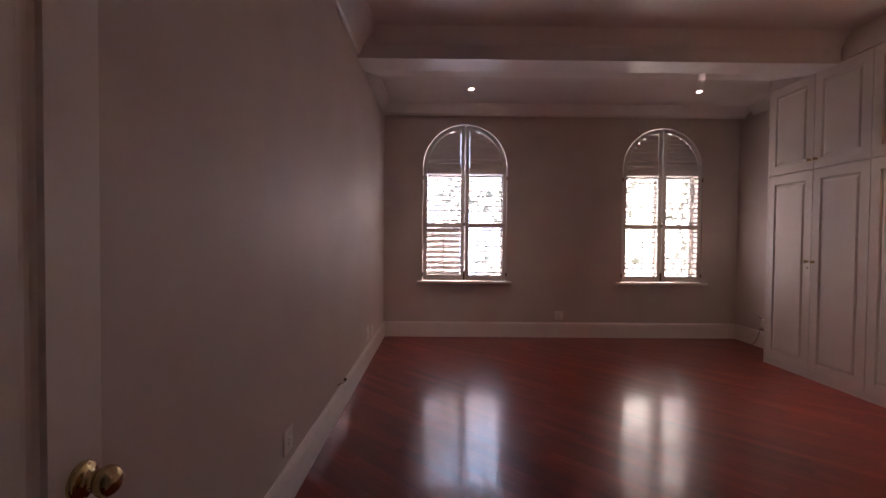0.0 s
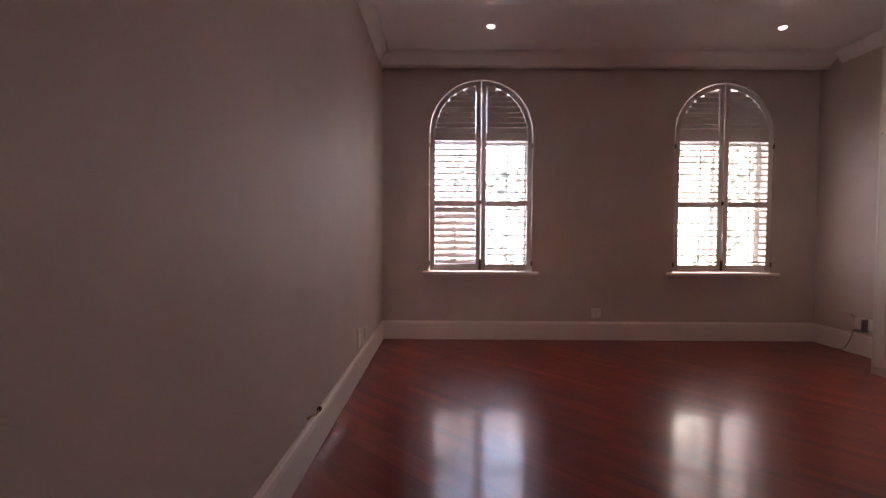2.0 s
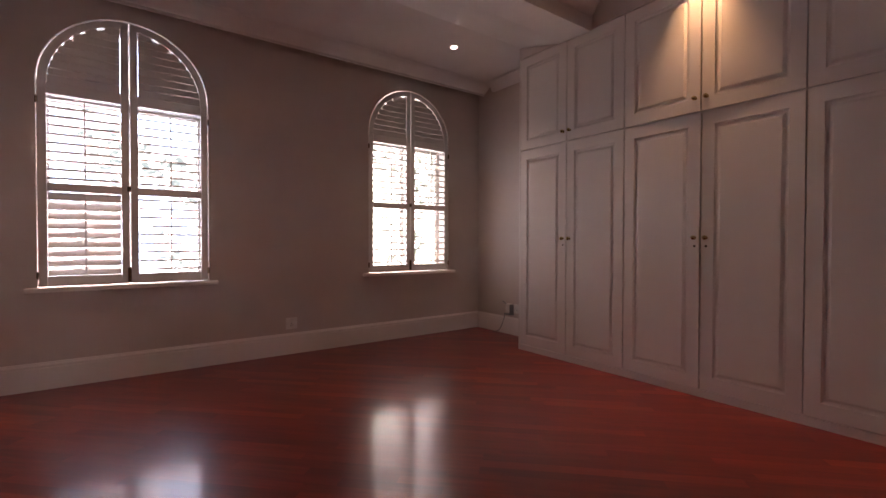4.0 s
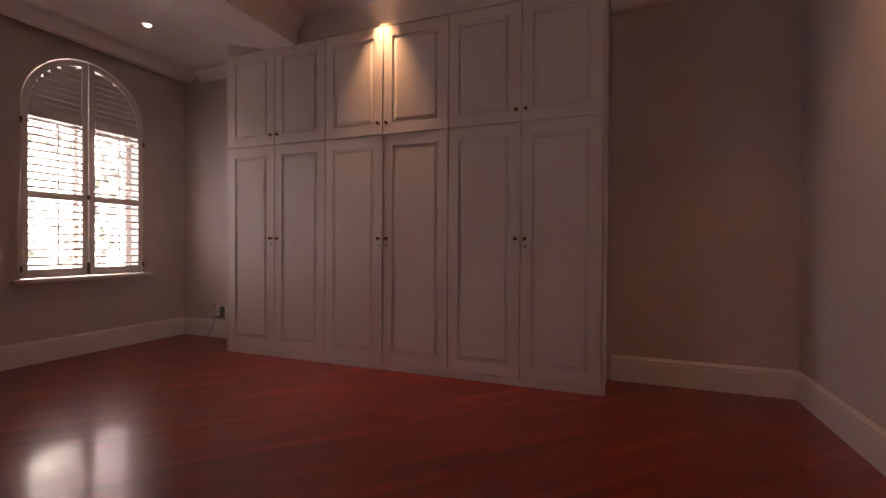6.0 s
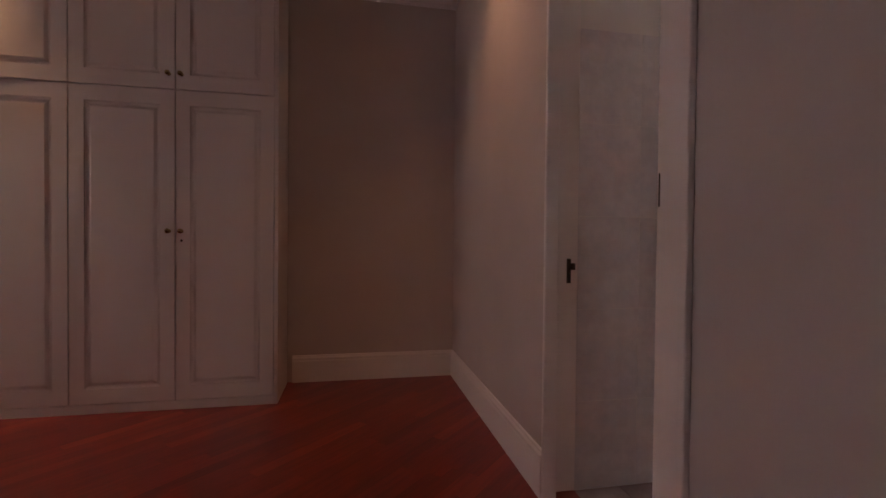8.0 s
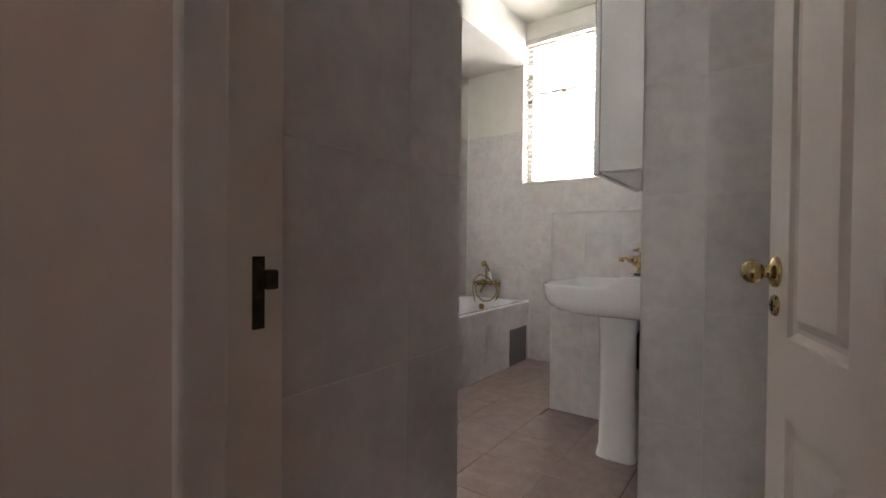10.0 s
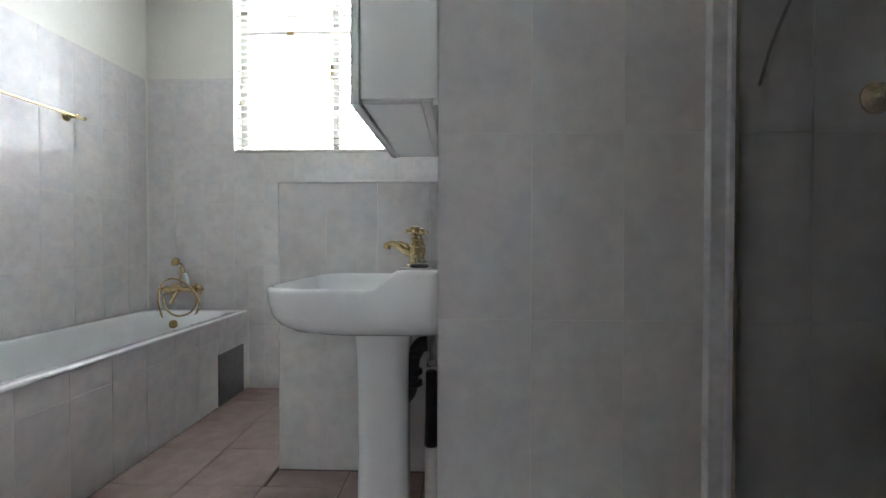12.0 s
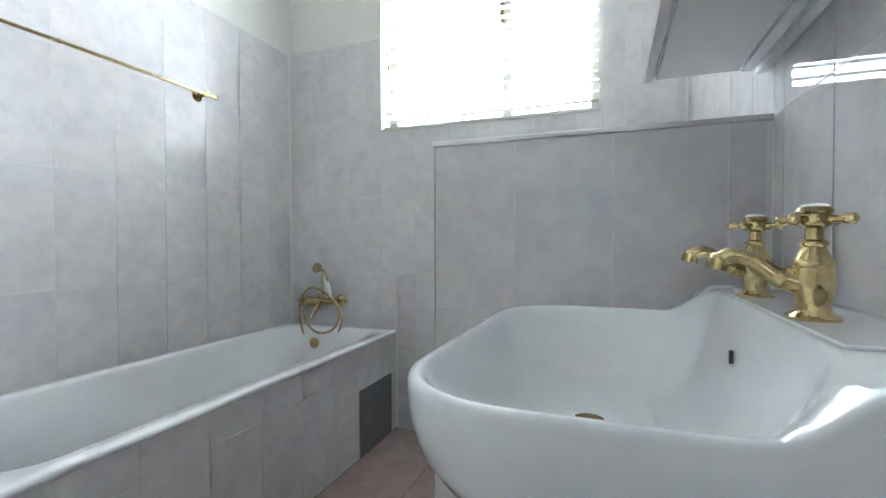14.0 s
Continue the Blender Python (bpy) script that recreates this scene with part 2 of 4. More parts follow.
def tube(points, r, n=10, bm=None, radii=None):
    """A round bar along a polyline."""
    bm = bm or bmesh.new()
    pts = [Vector(p) for p in points]
    loops, side = [], None
    for i, p in enumerate(pts):
        d = (pts[min(i + 1, len(pts) - 1)] - pts[max(i - 1, 0)]).normalized()
        if side is None:
            side = d.cross(Vector((0, 0, 1)))
            side = side.normalized() if side.length > 0.01 else Vector((1, 0, 0))
        side = (side - d * side.dot(d)).normalized()
        up = d.cross(side)
        rr = radii[i] if radii else r
        loops.append([p + rr * (math.cos(a) * side + math.sin(a) * up) for a in (2 * math.pi * k / n for k in range(n))])
    return rings(bm, loops)


def bend(points, steps=8):
    """A smooth curve (Catmull-Rom) through points."""
    p = [Vector(q) for q in points]
    p = [2 * p[0] - p[1]] + p + [2 * p[-1] - p[-2]]
    out = []
    for i in range(1, len(p) - 2):
        for k in range(steps):
            t = k / steps
            a, b, c, d = p[i - 1:i + 3]
            out.append(0.5 * (2 * b + (c - a) * t + (2 * a - 5 * b + 4 * c - d) * t * t + (3 * b - a - 3 * c + d) * t ** 3))
    return out + [p[-2]]


def run_along(path, profile, bm=None):
    """Runs an open (out, up) profile along a floor polyline; out is to the path's left."""
    bm = bm or bmesh.new()
    pts = [Vector((x, y, 0)) for x, y in path]
    loops = []
    for i, p in enumerate(pts):
        a = (p - pts[i - 1]).normalized() if i else None
        b = (pts[i + 1] - p).normalized() if i < len(pts) - 1 else None
        na = Vector((-a.y, a.x, 0)) if a else None
        nb = Vector((-b.y, b.x, 0)) if b else None
        nrm = na if nb is None else nb if na is None else (na + nb) / (1 + na.dot(nb))
        loops.append([p + nrm * o + Vector((0, 0, u)) for o, u in profile])
    return rings(bm, loops)


def extruded(poly, axis, a, b, bm=None):
    """A solid from a polygon of (p, q) pairs, drawn out along an axis from a to b."""
    bm = bm or bmesh.new()
    put = {"x": lambda p, q, s: (s, p, q), "y": lambda p, q, s: (p, s, q), "z": lambda p, q, s: (p, q, s)}[axis]
    return rings(bm, [[put(p, q, s) for p, q in poly] for s in (a, b)])


def panel_slab(w, h, t, insets, x=0.0, z=0.0, bm=None):
    """A door slab from (0, 0, 0) to (w, -t.., h), its face to -y, with moulded fields.
    insets: (x0, x1, z0, z1) of each field; the moulding steps in from the field's edge."""
    bm = bm or bmesh.new()
    fields = insets
    xs = sorted({0.0, w, *(v for f in fields for v in f[:2])})
    zs = sorted({0.0, h, *(v for f in fields for v in f[2:])})

    def P(px, d, pz):
        return bm.verts.new((x + px, d, z + pz))

    def quad(x0, x1, z0, z1, d):
        bm.faces.new([P(x0, d, z0), P(x1, d, z0), P(x1, d, z1), P(x0, d, z1)])

    def in_field(cx, cz):
        return any(f[0] < cx < f[1] and f[2] < cz < f[3] for f in fields)
    for x0, x1 in zip(xs, xs[1:]):
        for z0, z1 in zip(zs, zs[1:]):
            if not in_field((x0 + x1) / 2, (z0 + z1) / 2):
                quad(x0, x1, z0, z1, 0.0)
    steps = ((0.0, 0.0), (0.004, 0.0075), (0.013, 0.0115), (0.022, 0.0115), (0.028, 0.008), (0.040, 0.0015))
    for f in fields:
        loops = []
        for i, d in steps:
            loops.append([(x + f[0] + i, d, z + f[2] + i), (x + f[1] - i, d, z + f[2] + i), (x + f[1] - i, d, z + f[3] - i), (x + f[0] + i, d, z + f[3] - i)])
        rings(bm, loops, cap_start=False)
    quad(0, w, 0, h, t)
    for q in (((0, 0), (w, 0)), ((w, 0), (w, h)), ((w, h), (0, h)), ((0, h), (0, 0))):
        (ax, az), (bx, bz) = q
        bm.faces.new([P(ax, 0, az), P(bx, 0, bz), P(bx, t, bz), P(ax, t, az)])
    bmesh.ops.remove_doubles(bm, verts=bm.verts, dist=0.0004)
    return bm


# ---- plan ----
XW, XE, YN, YS, YSB = -0.732, 4.25, 6.17, -0.10, -0.262   # bedroom walls; YSB: bathroom side of the south wall
ZC = 3.31                                                # main ceiling
XCUP = 3.77                                              # cupboard fronts
XP, YP = 2.18, -1.695                                    # bathroom pier
XNIB, YNIB = 2.41, -0.775
XBE, YBS, ZBC = 4.31, -3.74, 3.15                        # bathroom east, south walls and ceiling
WIN = [(0.40, 0.588), (3.178, 0.563)]                    # centre and half width of the arched windows
ZSILL, ZSPRING = 0.785, 2.385


def structure(name, bm, material, label, soft=False):
    return part(name, bm, material, None, label, soft, "structure")


# ---- bedroom shell ----
structure("wall_west", blocks((XW - 0.25, XW, YSB, YN + 0.3, -0.05, 3.6)), M_WALL, "smooth off-white painted plaster wall")
wall_e = structure("wall_east", blocks((XE, XE + 0.25, YS + 0.0, YN + 0.3, -0.05, 3.6)), M_WALL, "smooth off-white painted plaster wall")


def arch_wall():
    bm = bmesh.new()
    y0, y1 = YN, YN + 0.30
    x = XW
    spans = [(c - h - 0.003, c + h + 0.003, c, h + 0.003) for c, h in WIN]
    for a, b, c, r in spans:
        block(bm, x, a, y0, y1, -0.05, 3.6)
        block(bm, a, b, y0, y1, -0.05, ZSILL - 0.035)
        n = 28
        arc = [(c - r * math.cos(math.pi * i / n), ZSPRING + r * math.sin(math.pi * i / n)) for i in range(n + 1)]
        for (xa, za), (xb, zb) in zip(arc, arc[1:]):
            extruded([(xa, za), (xb, zb), (xb, 3.6), (xa, 3.6)], "y", y0, y1, bm)
        x = b
    block(bm, x, XE, y0, y1, -0.05, 3.6)
    return bm


structure("wall_north", arch_wall(), M_WALL, "off-white plaster wall with two arched window openings")
DW0, DW1, DH = -0.56, 0.28, 2.45        # entrance opening
BW0, BW1 = 1.53, 2.44                   # bathroom opening, rough
structure("wall_south", blocks((XW, DW0, YSB, YS, -0.05, 3.6), (DW0, DW1, YSB, YS, DH, 3.6), (DW1, BW0, YSB, YS, -0.05, 3.6),
                               (BW0, BW1 - 0.07, YSB, YS, DH, 3.6), (BW1 - 0.07, XE + 0.25, -0.151, YS, -0.05, 3.6), (BW1, XE + 0.25, YSB, -0.151, -0.05, 3.6), (BW1 - 0.07, BW1, YSB, -0.151, DH, 3.6)), M_WALL,
          "off-white plaster wall with two door openings")
structure("subfloor", blocks((XW, XE, YS, YN, -0.12, -0.008)), M_SUB, "dark underlay below the hardwood strips")
structure("ceiling_main", blocks((XW, XE, YSB, 4.07, ZC, 3.6)), M_CEIL, "white painted plaster ceiling")
structure("ceiling_low", extruded([(4.07, 3.045), (4.38, 3.055), (4.48, 3.075), (4.92, 3.185), (5.05, 3.195), (YN, 3.195), (YN, 3.6), (4.07, 3.6)], "x", XW, XE),
          M_CEIL, "lowered white plaster ceiling with a beam edge")

# cornices
COVE = [(0.0, 3.07), (0.012, 3.07), (0.016, 3.085), (0.028, 3.09), (0.034, 3.105), (0.055, 3.16), (0.095, 3.225), (0.14, 3.262), (0.15, 3.28), (0.165, 3.285), (0.17, 3.309), (0.0, 3.309)]
structure("cornice", run_along([(XW, 4.07), (XW, YS), (XE, YS), (XE, 1.23)], [(o, u) for o, u in COVE]), M_CEIL, "moulded plaster cove cornice", True)
LOWC = [(0.0, 3.150), (0.092, 3.150), (0.092, 3.070), (0.108, 3.070), (0.112, 3.080), (0.112, 3.092), (0.125, 3.096), (0.15, 3.112), (0.20, 3.145), (0.245, 3.172), (0.25, 3.182), (0.27, 3.186), (0.275, 3.194), (0.0, 3.194)]
structure("cornice_north", run_along([(XE, YN), (XW, YN)], LOWC), M_CEIL, "wide moulded plaster cornice above the windows", True)
SIDEC = [(0.0, 3.072), (0.010, 3.072), (0.014, 3.085), (0.03, 3.092), (0.05, 3.13), (0.085, 3.168), (0.10, 3.172), (0.105, 3.193), (0.0, 3.193)]
structure("cornice_west", run_along([(XW, YN - 0.28), (XW, 4.55)], SIDEC), M_CEIL, "moulded plaster cove cornice", True)
structure("cornice_east", run_along([(XE, 4.95), (XE, YN - 0.28)], SIDEC), M_CEIL, "moulded plaster cove cornice", True)
BEAMC = [(0.0, 3.17), (0.008, 3.17), (0.012, 3.19), (0.03, 3.20), (0.05, 3.245), (0.09, 3.285), (0.10, 3.309), (0.0, 3.309)]
structure("cornice_beam", run_along([(XCUP + 0.02, 4.07), (XW + 0.17, 4.07)], BEAMC), M_CEIL, "moulded plaster cornice along the beam", True)

# baseboards
BASE = [(0.0, 0.0), (0.020, 0.0), (0.020, 0.165), (0.017, 0.172), (0.017, 0.180), (0.021, 0.184), (0.020, 0.192), (0.012, 0.200), (0.009, 0.210), (0.0, 0.212)]
structure("baseboard", run_along([(XE, 4.94), (XE, YN), (XW, YN), (XW, YS), (DW0 - 0.01, YS)], BASE), M_TRIM, "tall white painted baseboard with a beaded top")
structure("baseboard", run_along([(BW1 - 0.075, YS), (XE, YS), (XE, 1.20)], BASE), M_TRIM, "tall white painted baseboard with a beaded top")
structure("baseboard", run_along([(DW1 + 0.06, YS), (BW0 - 0.01, YS)], BASE), M_TRIM, "tall white painted baseboard with a beaded top")


# ---- outside ----
structure("backdrop", blocks((-4.5, 8.5, 9.2, 9.25, -0.25, 4.7)), M_OUT, "bright daylight with pale tree foliage beyond the windows")
structure("backdrop", blocks((0.4, 6.0, -6.05, -6.0, 0.2, 7.5)), M_OUTB, "blown-out white daylight beyond the bathroom window")
structure("ground", blocks((-60, 60, -60, 60, -0.30, -0.25)), plain("garden_ground", (0.08, 0.09, 0.05), 0.9), "dull green garden ground outside")
# added reflector, out of view: throws sun up through the louvres onto the ceiling
structure("terrace", blocks((-4.5, 8.5, YN + 0.3, 9.2, -0.25, -0.2)), plain("pale_bounce", (0.76, 0.74, 0.70), 0.8), "unseen pale slab added to bounce sunlight up through the windows")
# unseen light blocker above the ceilings
structure("roof", blocks((XW - 1.0, XE + 0.35, -4.0, YN + 0.3, 3.6, 3.7)), M_CEIL, "unseen plain slab that blocks sun and sky above the rooms")
# invented walls behind the camera, which shut out stray daylight
structure("wall_hall", blocks((-1.6, -1.5, -2.2, YSB, -0.05, 3.6), (-1.6, 0.80, -2.3, -2.2, -0.05, 3.6), (-1.5, XW - 0.25, YSB - 0.1, YSB, -0.05, 3.6), (0.70, 0.80, -2.2, YP - 0.15, -0.05, 3.6)), M_WALL, "unseen plain off-white wall that keeps daylight out of the hallway")
structure("floor_hall", blocks((-1.5, 0.70, -2.2, YS, -0.12, -0.002)), M_WOODS, "dark red hardwood hallway floor")


# ---- arched windows with plantation shutters ----
def shutter_leaf(parent, c, half, side, tilt_low, name_label):
    """One arched leaf, side -1 or +1 of the centre c; parts in the parent's space (origin on the sill's centre)."""
    leaf = thing("shutter_leaf", Matrix(), name_label, "shutter")
    leaf.parent = parent
    del leaf["category"]
    st, y0, y1 = 0.055, -0.018, 0.018
    gap = 0.006 if tilt_low > 20 else 0.0035
    xo, xi = side * (half - 0.004), side * gap
    lo, hi = 0.006, ZSPRING - ZSILL
    xa, xb = sorted((xo, xi))

    def stile(x0, x1, z0, z1, nm="stile"):
        part(nm, blocks((min(x0, x1), max(x0, x1), y0, y1, z0, z1), bevel=0.004), M_SHUT, leaf)
    stile(xo, xo - side * st, lo, hi)
    top_in = math.sqrt((half - 0.004) ** 2 - (gap + st) ** 2)
    stile(xi, xi + side * st, lo, hi + top_in - 0.02)
    r1 = ZSILL
    for z0, z1 in ((lo, 0.872 - r1), (1.535 - r1, 1.600 - r1), (2.285 - r1, 2.375 - r1)):
        stile(xo - side * st, xi + side * st, z0, z1, "rail")
    # curved head
    n = 16
    R, r = half - 0.008, half - 0.008 - st
    ang0 = math.asin(min(1, gap / R))
    outer = [(side * R * math.cos(a), hi + R * math.sin(a)) for a in (i / n * (math.pi / 2 - ang0) for i in range(n + 1))]
    inner = [(side * r * math.cos(a), hi + r * math.sin(a)) for a in (i / n * (math.pi / 2 - ang0) for i in range(n + 1))]
    bm = bmesh.new()
    for i in range(n):
        extruded([outer[i], outer[i + 1], inner[i + 1], inner[i]], "y", y0, y1, bm)
    bmesh.ops.remove_doubles(bm, verts=bm.verts, dist=0.0003)
    part("arched_head", bm, M_SHUT, leaf)
    # louvres
    la, lb = sorted((xo - side * (st + 0.003), xi + side * (st + 0.003)))

    def louvre(z, x0, x1, tilt, w=0.058):
        c_, s_ = math.cos(radians(tilt)), math.sin(radians(tilt))
        sec = [(-w / 2, 0.0065), (-w / 2 + 0.004, 0.0082), (-w / 4, 0.0072), (w / 4, 0.0055), (w / 2, 0.002), (w / 2, -0.002), (w / 4, -0.0055), (-w / 4, -0.0072), (-w / 2 + 0.004, -0.0082), (-w / 2, -0.0065)]
        bm = extruded([(p * c_ - q * s_, z + p * s_ + q * c_) for p, q in sec], "x", x0, x1)
        part("louvre", bm, M_SHUT, leaf)
    for z0, z1, tilt in ((0.872 - r1, 1.535 - r1, tilt_low), (1.600 - r1, 2.285 - r1, -5 if side < 0 else 10)):
        k = 9 if z0 < 0.3 else 10
        pitch = (z1 - z0) / k
        for i in range(k):
            louvre(z0 + pitch * (i + 0.5), la, lb, tilt, 0.058 if tilt < 20 else 0.074)
        xm = (la + lb) / 2
        part("tilt_rod", blocks((xm - 0.006, xm + 0.006, y0 - 0.026, y0 - 0.016, z0 + 0.03, z1 - 0.03), bevel=0.002), M_SHUT, leaf)
    z, k = hi + 0.02, 0
    while z < hi + r - 0.012:
        reach = math.sqrt(max(r * r - (z - 0.001 - hi) ** 2, 0.0)) - 0.001
        if reach > gap + st + 0.012:
            a, b = sorted((side * reach, xi + side * (st + 0.003)))
            louvre(z, a, b, 84 if k != 1 else 66, 0.070)
        z, k = z + 0.060, k + 1
    return leaf


def hinge(parent, x, z, m=M_BOLT, h=0.05):
    bm = blocks((x - 0.009, x + 0.009, -0.027, -0.018, z, z + h), bevel=0.002)
    lathe([(0.005, -0.004), (0.005, h + 0.004)], pose(x, -0.028, z), 8, bm)
    part("hinge", bm, m, parent)


for n_win, (c, half) in enumerate(WIN):
    win = thing("window_%d" % (n_win + 1), pose(c, YN + 0.022, ZSILL), "arched window with white louvred plantation shutters", "window", "arched windows", "structure")
    shutter_leaf(win, c, half, -1, 58 if n_win == 0 else 3, "closed white shutter leaf, lower louvres half tilted" if n_win == 0 else "closed white shutter leaf with open louvres")
    shutter_leaf(win, c, half, 1, 3, "closed white shutter leaf with open louvres")
    part("window_sill", blocks((-half - 0.075, half + 0.07, -0.085, 0.27, -0.033, 0.0), bevel=0.006), M_TRIM, win, "white painted window sill")
    for s in (-1, 1):
        for z in (0.07, 1.42):
            hinge(win, s * (half - 0.002), z)
    for z, hh in ((0.775, 0.045), (0.02, 0.12)):
        part("bolt", blocks((-0.022, 0.004, -0.032, -0.019, z, z + hh), bevel=0.003), M_BOLT, win, "small dark brass shutter bolt")
    # sash behind the shutters
    yf = 0.20
    fr = bmesh.new()
    zt = ZSPRING - ZSILL
    for x0, x1, z0, z1 in ((-half, -half + 0.06, 0, zt), (half - 0.06, half, 0, zt), (-0.022, 0.022, 0, zt + half - 0.05), (-half + 0.06, half - 0.06, 0, 0.06), (-half + 0.06, half - 0.06, zt - 0.12, zt - 0.04)):
        block(fr, x0, x1, yf - 0.02, yf + 0.02, z0, z1, 0.004)
    n = 20
    for i in range(n):
        a, b = math.pi * i / n, math.pi * (i + 1) / n
        extruded([(half * math.cos(a), zt + half * math.sin(a)), (half * math.cos(b), zt + half * math.sin(b)),
                  ((half - 0.06) * math.cos(b), zt + (half - 0.06) * math.sin(b)), ((half - 0.06) * math.cos(a), zt + (half - 0.06) * math.sin(a))], "y", yf - 0.02, yf + 0.02, fr)
    part("window_frame", fr, M_FRAME, win, "white painted outer sash")
    arc = [((half - 0.03) * math.cos(math.pi * i / 24), zt + (half - 0.03) * math.sin(math.pi * i / 24)) for i in range(25)]
    # made-up white boards over the reveal sides, so these look brighter and less pink
    for sx in (-1, 1):
        part("reveal_lining", blocks((min(sx * half, sx * (half - 0.005)), max(sx * half, sx * (half - 0.005)), 0.03, yf - 0.021, 0.001, zt)), M_SHUT, win, "white board added to brighten the window reveal")
    pane = part("pane", extruded([(-half + 0.03, 0.03), (half - 0.03, 0.03)] + arc, "y", yf - 0.003, yf + 0.003), M_GLASS, win)
    pane.visible_shadow = False


# ---- cupboards ----
def knob(parent, m, r=0.0165, length=0.036, material=None):
    prof = [(0.013, 0), (0.013, 0.003), (0.007, 0.006), (0.006, length * 0.40), (r * 0.7, length * 0.5), (r * 0.93, length * 0.6), (r, length * 0.72), (r * 0.93, length * 0.84), (r * 0.65, length * 0.95), (0.0, length)]
    return part("knob", lathe(prof, m, 18), material or M_BRASS, parent, "small round brass knob", True)


def cupboard_door(unit, name, y0, y1, z0, z1, hinge_low, knob_z, ajar, key):
    """Doors face -x; the door's own space has its face to -y and is turned so."""
    w, h = y1 - y0 - 0.008, z1 - z0 - 0.009
    d = thing(name, Matrix(), "white painted door with a moulded field", "door")
    del d["category"]
    d.parent = unit
    # local x runs towards -y in the world
    turn = ajar if hinge_low else -ajar
    base = pose(XCUP, y1 - 0.004, z0 + 0.004, 0, 0, -90)
    if hinge_low:    # hinged at y0
        d.matrix_basis = base @ Matrix.Translation((w, 0, 0)) @ pose(0, 0, 0, 0, 0, turn) @ Matrix.Translation((-w, 0, 0))
    else:
        d.matrix_basis = base @ pose(0, 0, 0, 0, 0, turn)
    part("leaf", panel_slab(w, h, 0.02, [(0.085, w - 0.085, 0.095, h - 0.09)]), M_CUP, d)
    kx = 0.034 if hinge_low else w - 0.034
    knob(d, pose(kx, 0, knob_z - z0, 90, 0, 0))
    if key:
        part("keyhole", lathe([(0.0085, -0.001), (0.0085, 0.002), (0.0, 0.0025)], pose(kx, 0, knob_z - z0 - 0.062, 90, 0, 0), 12), M_IRON, d, "small dark escutcheon")


def cupboard_unit(y0, y1, keys, ajar=(0, 0, 0, 0)):
    u = thing("cupboard", Matrix(), "white painted built-in cupboard with panelled doors and brass knobs", "cupboard", "built-in cupboards")
    part("body", blocks((XCUP + 0.021, XE - 0.002, y0 + 0.002, y0 + 0.018, 0.0, 3.07), (XCUP + 0.021, XE - 0.002, y1 - 0.018, y1 - 0.002, 0.0, 3.07),
                        (XCUP + 0.021, XE - 0.002, y0 + 0.018, y1 - 0.018, 3.052, 3.07), (XCUP + 0.021, XE - 0.002, y0 + 0.018, y1 - 0.018, 2.09, 2.11),
                        (XE - 0.012, XE - 0.002, y0 + 0.018, y1 - 0.018, 0.0, 3.05)), M_CUP, u)
    part("plinth", blocks((XCUP + 0.004, XCUP + 0.02, y0, y1, 0.0, 0.058)), M_CUP, u)
    ym = (y0 + y1) / 2
    cupboard_door(u, "lower_door", ym, y1, 0.06, 2.098, False, 1.175, ajar[0], keys[0])
    cupboard_door(u, "lower_door", y0, ym, 0.06, 2.098, True, 1.175, ajar[1], keys[1])
    cupboard_door(u, "upper_door", ym, y1, 2.104, 3.062, False, 2.20, ajar[2], False)
    cupboard_door(u, "upper_door", y0, ym, 2.104, 3.062, True, 2.20, ajar[3], False)
    return u


cupboard_unit(3.735, 4.935, (True, False))
cupboard_unit(2.495, 3.735, (True, True), (0.8, -0.1, 1.7, 0.9))
cupboard_unit(1.262, 2.495, (False, True))
structure("cupboard_fascia", blocks((XCUP + 0.006, XCUP + 0.022, 1.235, 4.06, 3.071, ZC - 0.001), (XCUP + 0.006, XCUP + 0.022, 4.37, 4.935, 3.071, 3.19),
                                    (XCUP + 0.022, XE - 0.002, 1.235, 1.25, 3.071, ZC - 0.001)), M_CUP, "white painted filler above the cupboard doors")
structure("cupboard_side", blocks((XCUP + 0.002, XE - 0.03, 1.237, 1.259, 0.0, 3.07), (XCUP + 0.002, XE - 0.002, 4.937, 4.955, 0.0, 3.19)), M_CUP, "white painted end panel of the cupboards")


